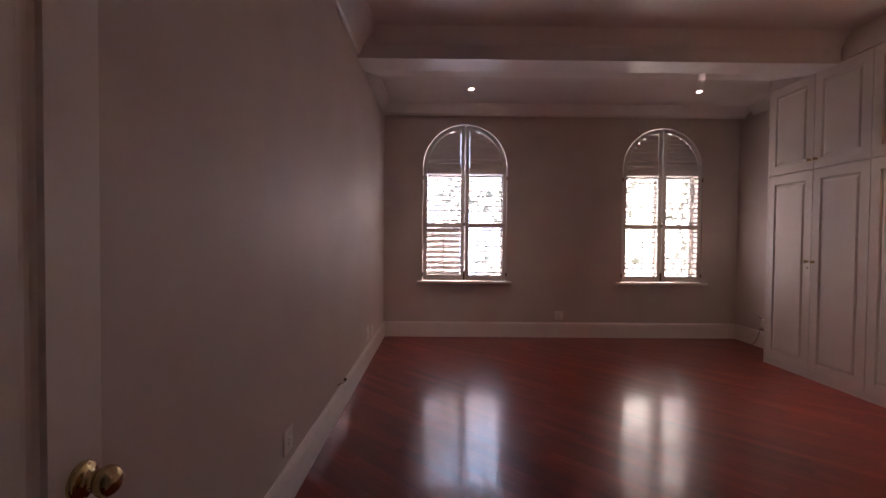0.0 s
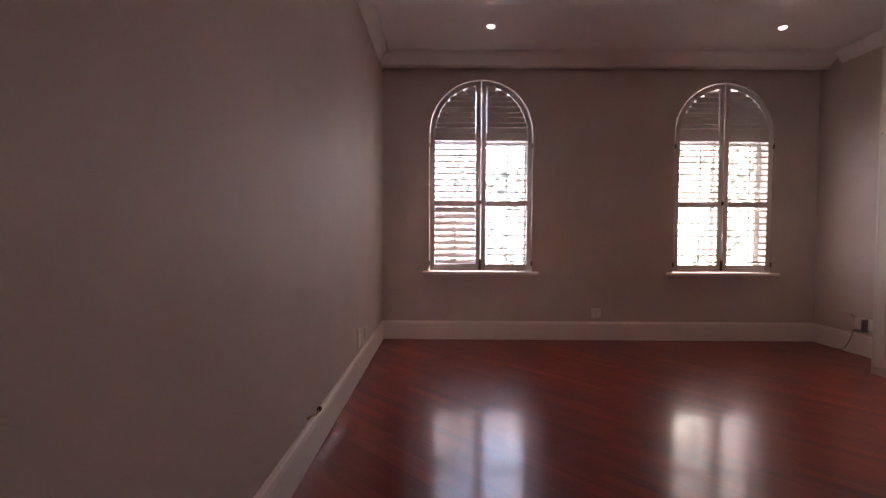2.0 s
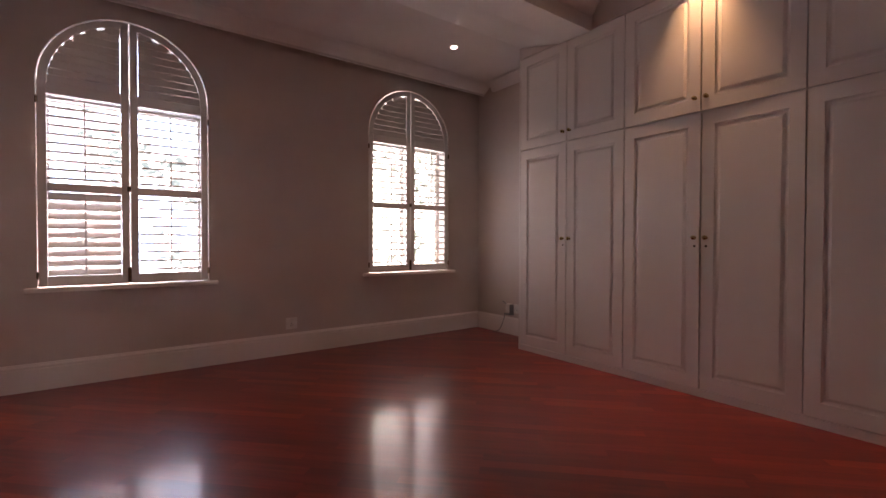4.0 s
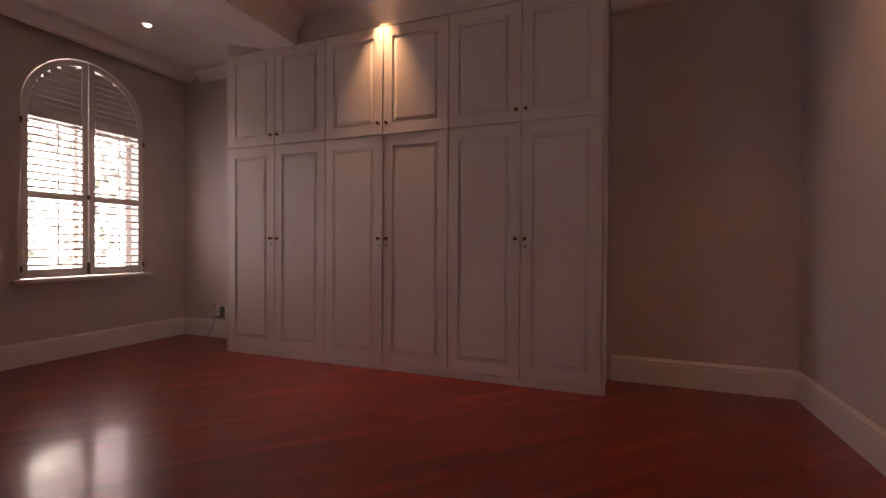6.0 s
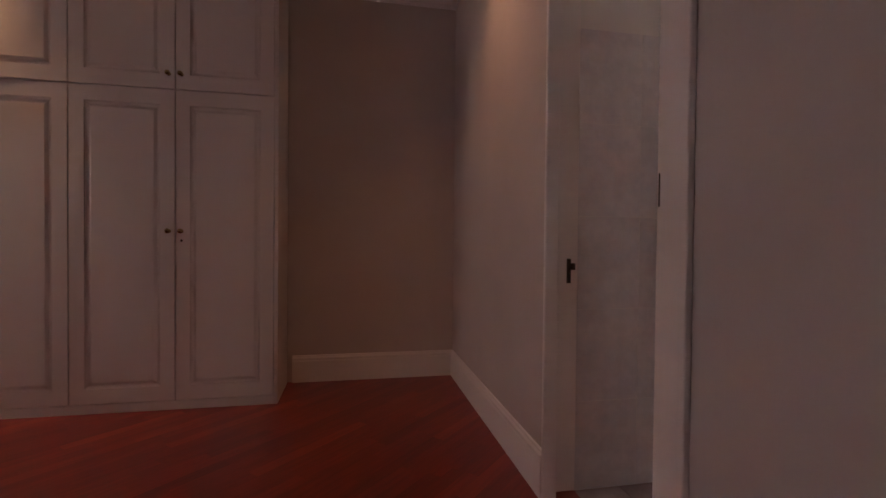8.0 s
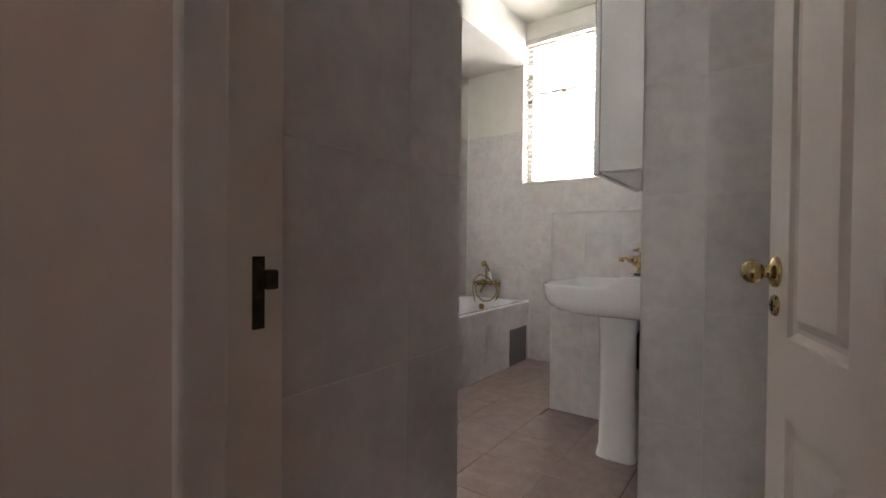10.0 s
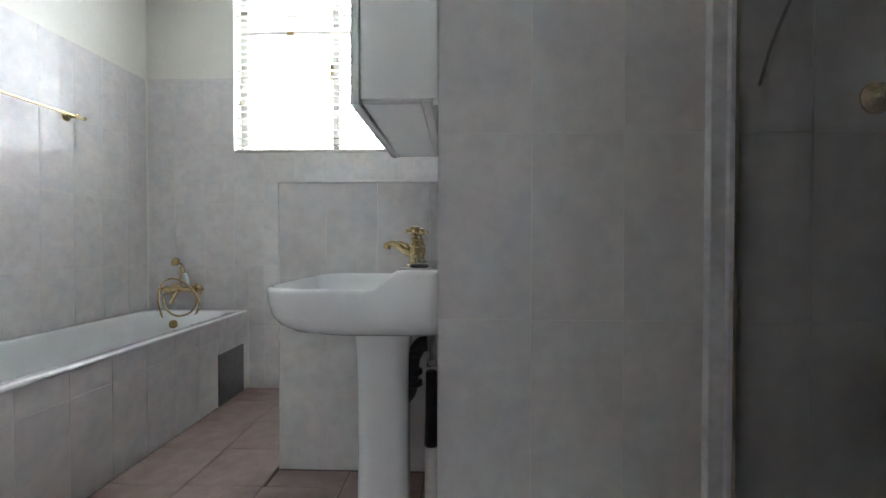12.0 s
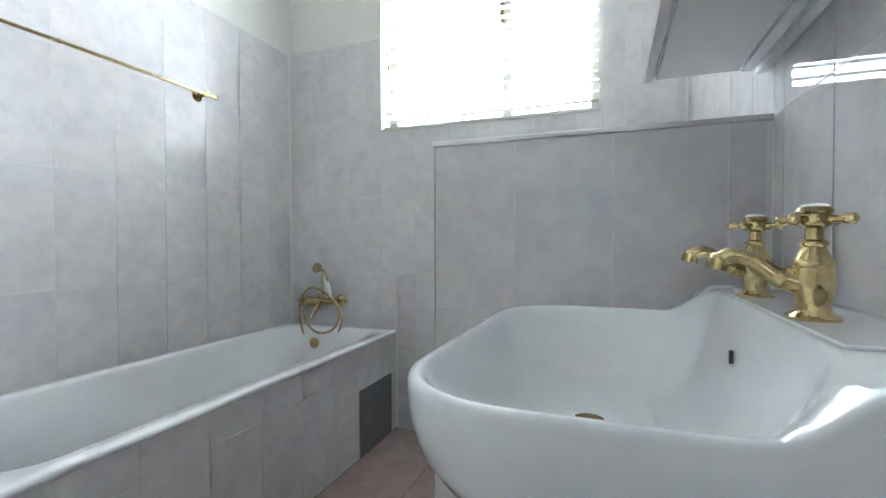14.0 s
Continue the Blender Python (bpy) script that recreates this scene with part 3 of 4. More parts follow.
# ---- doors and frames ----
def door_leaf(name, m, width, height, knob_z, label, mirror=False):
    """A panelled leaf hinged at its origin, running along +x, its fair face to -y."""
    d = thing(name, m, label, "door", "", "structure")
    st = 0.105
    mid = width / 2
    cols = [(st, mid - 0.045), (mid + 0.045, width - st)]
    rows_ = [(0.22, 0.745), (0.895, height - 0.12)]
    fields = [(a, b, lo, hi) for a, b in cols for lo, hi in rows_]
    part("leaf", panel_slab(width, height, 0.04, fields), M_TRIM, d)
    kx = width - 0.044
    ball = [(0.0245 * math.sin(radians(a)), 0.0415 - 0.0205 * math.cos(radians(a))) for a in range(28, 181, 9)]
    rose = [(0.031, 0.0), (0.031, 0.003), (0.030, 0.006), (0.027, 0.0085), (0.020, 0.0105), (0.0155, 0.013), (0.013, 0.016), (0.0118, 0.020), (0.0115, 0.022)] + ball
    kn = part("door_knob", lathe(rose, pose(kx, 0, knob_z, 90, 0, 0), 40), M_BRASS, d, "round polished brass knob on a rose", True)
    for s in (-1, 1):
        part("screw", lathe([(0.0035, 0), (0.003, 0.0015), (0, 0.002)], pose(kx + 0.006 * s, -0.008, knob_z + s * 0.025, 90, 0, 0), 8), M_AGED, kn)
    esc = part("escutcheon", lathe([(0.0215, 0), (0.0215, 0.003), (0.0195, 0.006), (0.017, 0.007), (0.0, 0.007)], pose(kx, 0, knob_z - 0.067, 90, 0, 0), 28), M_BRASS, d, "round brass keyhole plate", True)
    bm = lathe([(0.0055, 0), (0.0, 0.0015)], pose(kx, -0.0072, knob_z - 0.061, 90, 0, 0), 12)
    block(bm, kx - 0.0028, kx + 0.0028, -0.0085, -0.0072, knob_z - 0.078, knob_z - 0.061)
    part("keyhole", bm, M_SLOT, esc)
    for s in (-1, 1):
        part("screw", lathe([(0.003, 0), (0, 0.001)], pose(kx + 0.0135 * s, -0.0072, knob_z - 0.067, 90, 0, 0), 8), M_SLOT, esc)
    return d


# bathroom door: hinged on the far jamb, opened into the bathroom
door_leaf("door_2", pose(1.575, -0.265, 0.012, 0, 0, -74.3) @ Matrix.Diagonal((1, -1, 1, 1)), 0.758, 2.42, 1.015, "open white panelled bathroom door with a brass knob")
# entrance door: opened flat towards the west wall
door_leaf("door_1", pose(-0.525, -0.13, 0.012, 0, 0, 90), 0.76, 2.40, 0.975, "open white panelled bedroom door with a brass knob")

fr = thing("door_frame", pose(0, 0, 0), "white painted bathroom door frame with a rebate", "door frame", "", "structure")
part("jamb", blocks((2.352, 2.373, -0.150, YS + 0.014, 0, DH - 0.03), bevel=0.006), M_TRIM, fr)
part("rebate", blocks((2.404, 2.44, -0.264, -0.152, 0, DH - 0.03), (2.36, 2.404, -0.155, -0.150, 0, DH - 0.03)), M_TRIM, fr)
part("jamb", blocks((1.528, 1.63, -0.163, YS + 0.014, 0, DH - 0.03), bevel=0.006), M_TRIM, fr)
part("rebate", blocks((1.528, 1.562, -0.264, -0.163, 0, DH - 0.03)), M_TRIM, fr)
part("head", blocks((1.53, 2.44, -0.262, YS + 0.012, DH - 0.03, DH)), M_TRIM, fr)
part("bead", blocks((1.505, 1.530, YS, YS + 0.022, 0, DH), bevel=0.005), M_TRIM, fr)
sp = part("strike_plate", blocks((2.4015, 2.4045, -0.232, -0.212, 0.945, 1.055), bevel=0.001), M_IRON, fr, "dark bronze strike plate")
part("keeper", blocks((2.386, 2.402, -0.246, -0.226, 1.005, 1.035), bevel=0.003), M_IRON, sp)
part("slot", blocks((2.4005, 2.4018, -0.228, -0.216, 0.955, 0.985)), M_SLOT, sp)
part("hinge", blocks((1.6155, 1.6195, YS + 0.0125, YS + 0.0165, 1.225, 1.315), bevel=0.001), M_IRON, fr, "dark bronze hinge leaf")
fr1 = thing("door_frame", pose(0, 0, 0), "white painted bedroom door frame", "door frame", "", "structure")
part("jamb", blocks((DW0 + 0.001, DW0 + 0.03, YSB, YS + 0.01, 0, DH)), M_TRIM, fr1)
part("jamb", blocks((DW1 - 0.03, DW1 - 0.001, YSB, YS + 0.01, 0, DH)), M_TRIM, fr1)
part("head", blocks((DW0 + 0.03, DW1 - 0.03, YSB, YS + 0.01, DH - 0.03, DH - 0.001)), M_TRIM, fr1)
structure("threshold", blocks((1.53, 2.44, -0.262, YS, -0.11, 0.004)), M_WOODS, "dark red hardwood threshold strip")


# ---- small bedroom fittings ----
def downlight(x, y, z, lamp, label):
    d = thing("downlight", pose(x, y, z), label, "downlight", "ceiling downlights")
    part("trim_ring", lathe([(0.034, -0.004), (0.046, -0.004), (0.048, 0.0), (0.046, 0.001), (0.034, 0.001), (0.034, -0.004)], Matrix(), 24), M_TRIM, d, "", True)
    part("lamp", lathe([(0.033, 0.0005), (0.033, -0.003), (0.026, -0.010), (0.012, -0.014), (0.0, -0.015)], Matrix(), 20), lamp, d, "lit round lamp")
    return d


downlight(0.415, 5.34, 3.194, M_LAMP, "small lit recessed ceiling downlight")
downlight(3.19, 5.34, 3.194, M_LAMP, "small lit recessed ceiling downlight")
downlight(3.66, 3.11, ZC - 0.001, M_LAMPWARM, "warm lit downlight close to the cupboards")
downlight(2.95, 0.22, ZC - 0.001, M_LAMPWARM, "warm lit downlight near the bathroom door")


def socket(m, w, h, label, holes):
    """A wall plate in the xz plane, facing -y."""
    s = thing("wall_socket", m, label, "socket", "wall sockets")
    part("plate", blocks((-w / 2, w / 2, -0.010, 0.0, -h / 2, h / 2), bevel=0.004), M_SOCKET, s)
    for x, z, hw, hh in holes:
        part("rocker", blocks((x - hw, x + hw, -0.0125, -0.0098, z - hh, z + hh), bevel=0.001), M_SOCKET, s)
    for k in range(3):
        a = radians(90 + 120 * k)
        part("pin_hole", lathe([(0.0045, 0), (0.004, 0.0012), (0, 0.0013)], pose(0.012 * math.cos(a), -0.0098, -0.012 + 0.012 * math.sin(a), 90, 0, 0), 8), M_SLOT, s)
    return s


socket(pose(1.74, YN, 0.31), 0.115, 0.115, "ivory plastic wall socket above the baseboard", [(0.035, 0.03, 0.012, 0.015)])
socket(pose(XW, 4.74, 0.335, 0, 0, -90) @ pose(0, 0, 0, 0, 0, 180), 0.11, 0.16, "ivory plastic wall socket above the baseboard", [(0.03, 0.05, 0.012, 0.015)])
socket(pose(XW, 5.06, 0.315, 0, 0, 90), 0.11, 0.10, "small ivory plastic wall plate above the baseboard", [(0.03, 0.02, 0.012, 0.015)])
socket(pose(XW, 2.17, 0.335, 0, 0, 90), 0.13, 0.13, "ivory plastic wall socket above the baseboard", [(0.04, 0.03, 0.012, 0.015)])
socket(pose(XE, 5.43, 0.325, 0, 0, -90), 0.12, 0.11, "ivory plastic wall socket beside the cupboards", [(0.035, 0.03, 0.012, 0.015)])
ad = thing("power_adapter", pose(XE - 0.012, 5.56, 0.33), "grey power adapter with an antenna-like arm", "adapter")
part("housing", blocks((-0.045, 0.012, -0.045, 0.03, -0.055, 0.05), bevel=0.006), M_SOCKET, ad)
part("bracket", blocks((-0.050, 0.012, -0.060, -0.045, -0.075, 0.045), bevel=0.004), M_GREYPL, ad, "dark grey edge")
part("arm", tube([(-0.03, 0.03, 0.045), (-0.03, 0.09, 0.075)], 0.006), M_GREYPL, ad)
part("base", blocks((-0.05, 0.012, -0.07, 0.05, -0.085, -0.072), bevel=0.003), M_GREYPL, ad)
cb = thing("cable", pose(XE - 0.03, 5.60, 0.25), "thin dark cable hanging to the floor", "cable")
part("lead", tube(bend([(-0.02, 0.0, 0.0), (-0.03, 0.02, -0.08), (-0.04, 0.05, -0.16), (-0.05, 0.09, -0.215), (-0.06, 0.18, -0.243)], 6), 0.004, 8), M_GREYPL, cb, "", True)
ds = thing("cable_stub", pose(XW + 0.021, 3.37, 0.235), "short cable end clipped above the baseboard", "cable")
part("lead", tube(bend([(-0.02, -0.05, 0.0), (0.0, -0.03, 0.012), (0.012, 0.0, 0.008), (0.02, 0.035, 0.018)], 5), 0.006, 8), M_AGED, ds, "", True)
part("plug", lathe([(0.011, 0), (0.013, 0.006), (0.013, 0.022), (0.008, 0.03), (0, 0.03)], pose(0.018, 0.03, 0.016, -80, 0, 0), 12), M_IRON, ds)

# ---- bathroom shell ----
ZT = 2.13   # top of the wall tiles
w_s = structure("wall_bath_south", blocks((2.0, 2.54, YBS - 0.22, YBS, -0.05, 3.6), (3.69, XBE + 0.25, YBS - 0.22, YBS, -0.05, 3.6), (2.54, 3.69, YBS - 0.22, YBS, -0.05, 1.632), (2.54, 3.69, YBS - 0.22, YBS, 3.0, 3.6)),
                M_BATHWALL, "pale painted wall tiled to door height, with a window opening")
w_e = structure("wall_bath_east", blocks((XBE, XBE + 0.25, YBS, YSB, -0.05, 3.6)), M_BATHWALL, "pale painted wall with marbled grey tiles")
w_w = structure("wall_bath_west", blocks((2.0, XP, YBS, YP - 0.0, -0.05, 3.6)), M_BATHWALL, "pale wall with marbled grey tiles behind the basin")
w_p = structure("wall_shower", blocks((0.70, 2.0, YP - 0.15, YP, -0.05, 3.6), (0.70, 0.85, YP, YSB, -0.05, 3.6)), M_BATHWALL, "tiled wall of the shower corner")
w_n = structure("wall_nib", blocks((XNIB, 2.62, YNIB, YSB, -0.05, 3.6), (2.62, XBE, YSB - 0.10, YSB, -0.05, 3.6)), M_BATHWALL, "short tiled wall beside the bathroom door")
part_w = structure("partition", blocks((XP, 2.927, -2.74, -2.628, 0, 1.276)), M_GROUT, "low tiled partition wall beyond the basin")
structure("ceiling_bath", blocks((0.85, XBE, YBS, YSB, ZBC, 3.6)), M_BATHWALL, "pale painted bathroom ceiling")
structure("bulkhead", blocks((3.67, XBE, YBS, -1.5, 2.77, ZBC)), M_BATHWALL, "boxed-in painted bulkhead over the bath")
f_b = structure("floor_bath", blocks((0.85, XBE, YBS, YSB, -0.12, -0.004)), M_FGROUT, "dark grouted bed of the bathroom floor tiles")

# ---- bathroom window and blind ----
bw = thing("window_3", pose(3.115, YBS, 1.632), "white casement window behind a venetian blind", "window", "", "structure")
part("window_frame", blocks((-0.575, -0.525, -0.16, -0.11, 0, 1.368), (0.525, 0.575, -0.16, -0.11, 0, 1.368), (-0.525, 0.525, -0.16, -0.11, 0, 0.05), (-0.525, 0.525, -0.16, -0.11, 1.318, 1.368),
                            (-0.135, -0.085, -0.16, -0.11, 0.05, 1.318), (-0.085, 0.525, -0.155, -0.115, 0.865, 0.91), (-0.525, -0.135, -0.155, -0.115, 0.865, 0.91)), M_FRAME, bw)
part("window_sill", blocks((-0.573, 0.573, -0.218, 0.004, 0.0005, 0.014), bevel=0.003), M_FRAME, bw)
part("latch", blocks((-0.095, -0.07, -0.11, -0.085, 0.53, 0.64), bevel=0.003), M_AGED, bw)
part("latch", blocks((0.19, 0.235, -0.11, -0.085, 0.84, 0.90), bevel=0.003), M_AGED, bw)
pn = part("pane", blocks((-0.53, 0.53, -0.138, -0.133, 0.04, 1.34)), M_GLASS, bw)
pn.visible_shadow = False
bl = thing("venetian_blind", pose(3.115, YBS, 1.632), "white venetian blind with fine open slats", "blind")
part("headrail", blocks((-0.57, 0.57, -0.045, -0.005, 1.322, 1.366), bevel=0.002), M_BLIND, bl)
slat = None
SL = 0.047
for i in range(27):
    z = 0.06 + i * SL
    if slat is None:
        slat = mesh_of(extruded([(-0.017, -0.0008), (0.0, 0.0010), (0.017, -0.0008), (0.017, -0.0022), (0.0, -0.0004), (-0.017, -0.0022)], "x", -0.565, 0.565), "slat")
        slat.materials.append(M_BLIND)
    s = new("slat", slat)
    s.parent = bl
    s.matrix_basis = pose(0.002 * math.sin(i * 2.1), -0.025, z, 5, 0, 0)
for x in (-0.42, 0.0, 0.42):
    part("ladder_cord", tube([(x, -0.011, 0.02), (x, -0.011, 1.34)], 0.0012, 6), M_BLIND, bl)
part("bottom_rail", blocks((-0.565, 0.565, -0.037, -0.013, 0.016, 0.028), bevel=0.002), M_BLIND, bl)
part("pull_cord", tube([(0.53, -0.002, 1.34), (0.53, -0.002, 0.36)], 0.0018, 6), M_BLIND, bl)
part("tassel", lathe([(0.003, 0.03), (0.008, 0.0), (0.0, 0.0)], pose(0.53, -0.002, 0.335), 10), M_AGED, bl)


# ---- bath ----
def rounded(x0, x1, y0, y1, r, n=8):
    """A rounded rectangle as (x, y) pairs; r: the corner radii."""
    r = (r,) * 4 if not isinstance(r, tuple) else r
    out = []
    for (cx, cy, a0), rr in zip(((x1, y1, 0), (x0, y1, 90), (x0, y0, 180), (x1, y0, 270)), r):
        sx, sy = (-1 if cx == x1 else 1), (-1 if cy == y1 else 1)
        for i in range(n + 1):
            a = radians(a0 + 90 * i / n)
            out.append((cx + sx * rr + rr * math.cos(a), cy + sy * rr + rr * math.sin(a)))
    return out


BX0, BX1, BY0, BY1, BZ = 3.590, 4.300, -3.730, -1.95, 0.545
bath = thing("bathtub", pose(BX0, BY0, 0), "white enamelled built-in bathtub", "bathtub")


def bloop(dx, dy, z, r, dy1=None):
    return [(x, y, z) for x, y in rounded(dx, BX1 - BX0 - dx * 0.6 - 0.0, dy, (BY1 - BY0) - (dy1 if dy1 is not None else dy), r, 8)]


part("tub", rings(bmesh.new(), [bloop(0.012, 0.006, BZ - 0.019, 0.01), bloop(0.001, 0.004, BZ - 0.017, 0.01), bloop(-0.001, 0.004, BZ - 0.012, 0.011), bloop(0.001, 0.004, BZ - 0.005, 0.012), bloop(0.006, 0.005, BZ - 0.001, 0.014), bloop(0.012, 0.008, BZ, 0.018),
                                bloop(0.062, 0.085, BZ - 0.002, 0.13), bloop(0.075, 0.10, BZ - 0.014, 0.14), bloop(0.10, 0.13, BZ - 0.12, 0.15),
                                bloop(0.13, 0.17, BZ - 0.33, 0.14, 0.30), bloop(0.16, 0.22, BZ - 0.40, 0.12, 0.36), bloop(0.22, 0.30, BZ - 0.415, 0.08, 0.44)], cap_start=False), M_ENAMEL, bath, "", True)
part("overflow", lathe([(0.030, 0), (0.030, 0.006), (0.022, 0.012), (0.010, 0.014), (0, 0.014)], pose(4.045 - BX0, 0.118, BZ - 0.085, -88, 0, 0), 20), M_AGED, bath, "aged brass overflow grille", True)
bp = structure("bath_panel", blocks((BX0 + 0.012, BX0 + 0.05, BY0, BY1, 0.0, BZ - 0.020), (BX0 + 0.05, BX1, BY1 - 0.06, BY1, 0, BZ - 0.020)), M_GROUT, "tiled side panel of the bathtub")

# bath mixer with hand shower
mx = thing("bath_mixer", pose(4.03, YBS, 0.69), "brass bath mixer with hand shower and hose", "mixer tap")
bm = lathe([(0.020, -0.11), (0.024, -0.10), (0.018, -0.08), (0.018, 0.08), (0.024, 0.10), (0.020, 0.11)], pose(0, 0.075, 0, 0, 90, 0), 16)
part("body", bm, M_BRASS, mx, "", True)
for s in (-1, 1):
    part("inlet", lathe([(0.034, 0.0), (0.034, 0.006), (0.022, 0.014), (0.013, 0.02), (0.013, 0.08)], pose(0.075 * s, 0.009, 0, -90, 0, 0), 16), M_BRASS, mx, "", True)
    hd = part("cross_handle", lathe([(0.012, 0), (0.012, 0.02), (0.018, 0.026), (0.018, 0.036), (0.010, 0.042), (0, 0.043)], pose(0.11 * s, 0.075, 0, 0, 90 * s, 0), 14), M_BRASS, mx, "", True)
    part("spoke", tube([(0.14 * s, 0.042, 0), (0.14 * s, 0.108, 0)], 0.006, 8, tube([(0.14 * s, 0.075, -0.033), (0.14 * s, 0.075, 0.033)], 0.006, 8)), M_BRASS, hd, "", True)
part("spout", tube(bend([(0.0, 0.08, 0.0), (0.005, 0.11, -0.02), (0.01, 0.14, -0.055), (0.012, 0.165, -0.085)], 6), 0.011, 12), M_BRASS, mx, "", True)
part("cradle_post", tube([(0.0, 0.075, 0.01), (0.0, 0.078, 0.16)], 0.007, 10), M_BRASS, mx, "", True)
part("shower_head", lathe([(0.008, 0.0), (0.012, 0.015), (0.026, 0.03), (0.030, 0.045), (0.026, 0.052), (0, 0.056)], pose(0.0, 0.075, 0.175, -65, 30, 0), 20), M_BRASS, mx, "", True)
part("neck", tube(bend([(-0.05, 0.085, 0.035), (-0.035, 0.085, 0.12), (-0.015, 0.08, 0.165), (0.0, 0.078, 0.178)], 5), 0.007, 10), M_BRASS, mx, "", True)
part("handle", lathe([(0.008, 0), (0.014, 0.012), (0.016, 0.04), (0.014, 0.075), (0.008, 0.085)], pose(-0.058, 0.086, 0.03, 0, 14, 0), 14), M_PORC, mx, "white porcelain handle", True)
part("hose", tube(bend([(-0.055, 0.088, 0.03), (-0.11, 0.095, -0.01), (-0.145, 0.10, -0.10), (-0.10, 0.11, -0.20), (0.0, 0.12, -0.255), (0.09, 0.115, -0.20), (0.13, 0.11, -0.08), (0.12, 0.10, 0.02), (0.06, 0.10, 0.075),
                                       (-0.02, 0.10, 0.06), (-0.10, 0.105, 0.0), (-0.135, 0.105, -0.07), (-0.09, 0.11, -0.15), (0.0, 0.115, -0.175), (0.08, 0.105, -0.13), (0.11, 0.09, -0.04), (0.03, 0.08, -0.015)], 7), 0.0065, 8), M_AGED, mx, "aged brass flexible hose", True)

# towel rail
tr = thing("towel_rail", pose(XBE, -3.09, 1.71), "thin brass towel rail above the bathtub", "towel rail")
part("bar", tube([(-0.062, -0.05, 0), (-0.062, 1.05, 0)], 0.007, 12), M_BRASS, tr, "", True)
for y in (0.0, 0.98):
    part("bracket", lathe([(0.027, 0.0), (0.027, 0.006), (0.012, 0.014), (0.009, 0.05), (0.015, 0.056), (0.015, 0.068), (0, 0.072)], pose(-0.0, y, 0, 0, -90, 0), 18), M_BRASS, tr, "", True)
part("finial", lathe([(0.009, 0), (0.012, 0.004), (0.008, 0.012), (0.0, 0.018)], pose(-0.062, -0.05, 0, 90, 0, 0), 14), M_BRASS, tr, "", True)

# ---- basin ----
YB = -2.234
basin = thing("wash_basin", pose(XP, YB, 0), "white porcelain pedestal wash basin", "wash basin")


def zrim(x):
    t = min(max((0.205 - x) / 0.09, 0), 1)
    return 0.884 + 0.055 * t * t * (3 - 2 * t)


def basin_loop(x0, x1, hy, rf, rb, n=120):
    """A rounded outline, cut by even angles about the bowl's middle so that loops match point by point."""
    out, mid = [], Vector((0.34, 0.0))
    poly = [Vector(p) for p in rounded(x0, x1, -hy, hy, (rf, rb, rb, rf), 14)]
    for k in range(n):
        d = Vector((math.cos(2 * math.pi * k / n), math.sin(2 * math.pi * k / n)))
        for p, q in zip(poly, poly[1:] + poly[:1]):
            e, w = q - p, p - mid
            den = d.x * e.y - d.y * e.x
            if abs(den) < 1e-9:
                continue
            u, f = (w.x * e.y - w.y * e.x) / den, (w.x * d.y - w.y * d.x) / den
            if u > 0 and -1e-6 <= f <= 1 + 1e-6:
                out.append(mid + d * u)
                break
    return out


def at_z(loop, z):
    return [(p.x, p.y, z) for p in loop]


def on_rim(loop, dz):
    return [(p.x, p.y, zrim(p.x) + dz) for p in loop]


L = [at_z(basin_loop(0.02, 0.38, 0.235, 0.13, 0.03), 0.740), at_z(basin_loop(0.012, 0.43, 0.275, 0.14, 0.03), 0.7425), at_z(basin_loop(0.005, 0.478, 0.305, 0.14, 0.03), 0.754), at_z(basin_loop(0.003, 0.507, 0.322, 0.14, 0.03), 0.773),
     at_z(basin_loop(0.001, 0.525, 0.332, 0.14, 0.03), 0.800), at_z(basin_loop(0.0, 0.534, 0.337, 0.14, 0.03), 0.835)]
for x0, x1, hy, dz in ((0.0, 0.536, 0.339, -0.014), (0.001, 0.5355, 0.3385, -0.007), (0.004, 0.533, 0.336, -0.002), (0.008, 0.529, 0.332, 0.0)):
    L.append(on_rim(basin_loop(x0, x1, hy, 0.138, 0.03), dz))
bowl_in = basin_loop(0.126, 0.523, 0.329, 0.125, 0.105)
low_in = basin_loop(0.205, 0.455, 0.235, 0.11, 0.10)
for k, drop in ((0.0, 0.0), (0.04, 0.002), (0.09, 0.007), (0.17, 0.020), (0.28, 0.042), (0.42, 0.066), (0.58, 0.088), (0.76, 0.106), (0.90, 0.116), (1.0, 0.121)):
    t = drop / 0.121
    L.append([(a.x + (b.x - a.x) * k, a.y + (b.y - a.y) * k, zrim(a.x) * (1 - t) + 0.768 * t) for a, b in zip(bowl_in, low_in)])
L += [at_z(basin_loop(0.235, 0.43, 0.185, 0.09, 0.085), 0.7625), at_z(basin_loop(0.27, 0.40, 0.10, 0.06, 0.06), 0.757), at_z(basin_loop(0.30, 0.38, 0.04, 0.03, 0.03), 0.7555)]
bowl = part("bowl", rings(bmesh.new(), L), M_PORC, basin, "", True)
smooth(bowl.data, 75)
ped = [[(x, y, z) for x, y in rounded(0.125 - e, 0.30 + f, -0.085 - e, 0.085 + e, 0.045, 6)] for e, f, z in ((0.010, 0.010, 0.0), (0.008, 0.008, 0.02), (0.002, 0.0, 0.06), (0.0, -0.004, 0.35), (0.003, 0.002, 0.62), (0.012, 0.012, 0.76))]
part("pedestal", rings(bmesh.new(), ped), M_PORC, basin, "", True)
part("overflow_slot", blocks((0.158, 0.1635, 0.0215, 0.0255, 0.866, 0.884), bevel=0.001), M_GREYPL, basin)
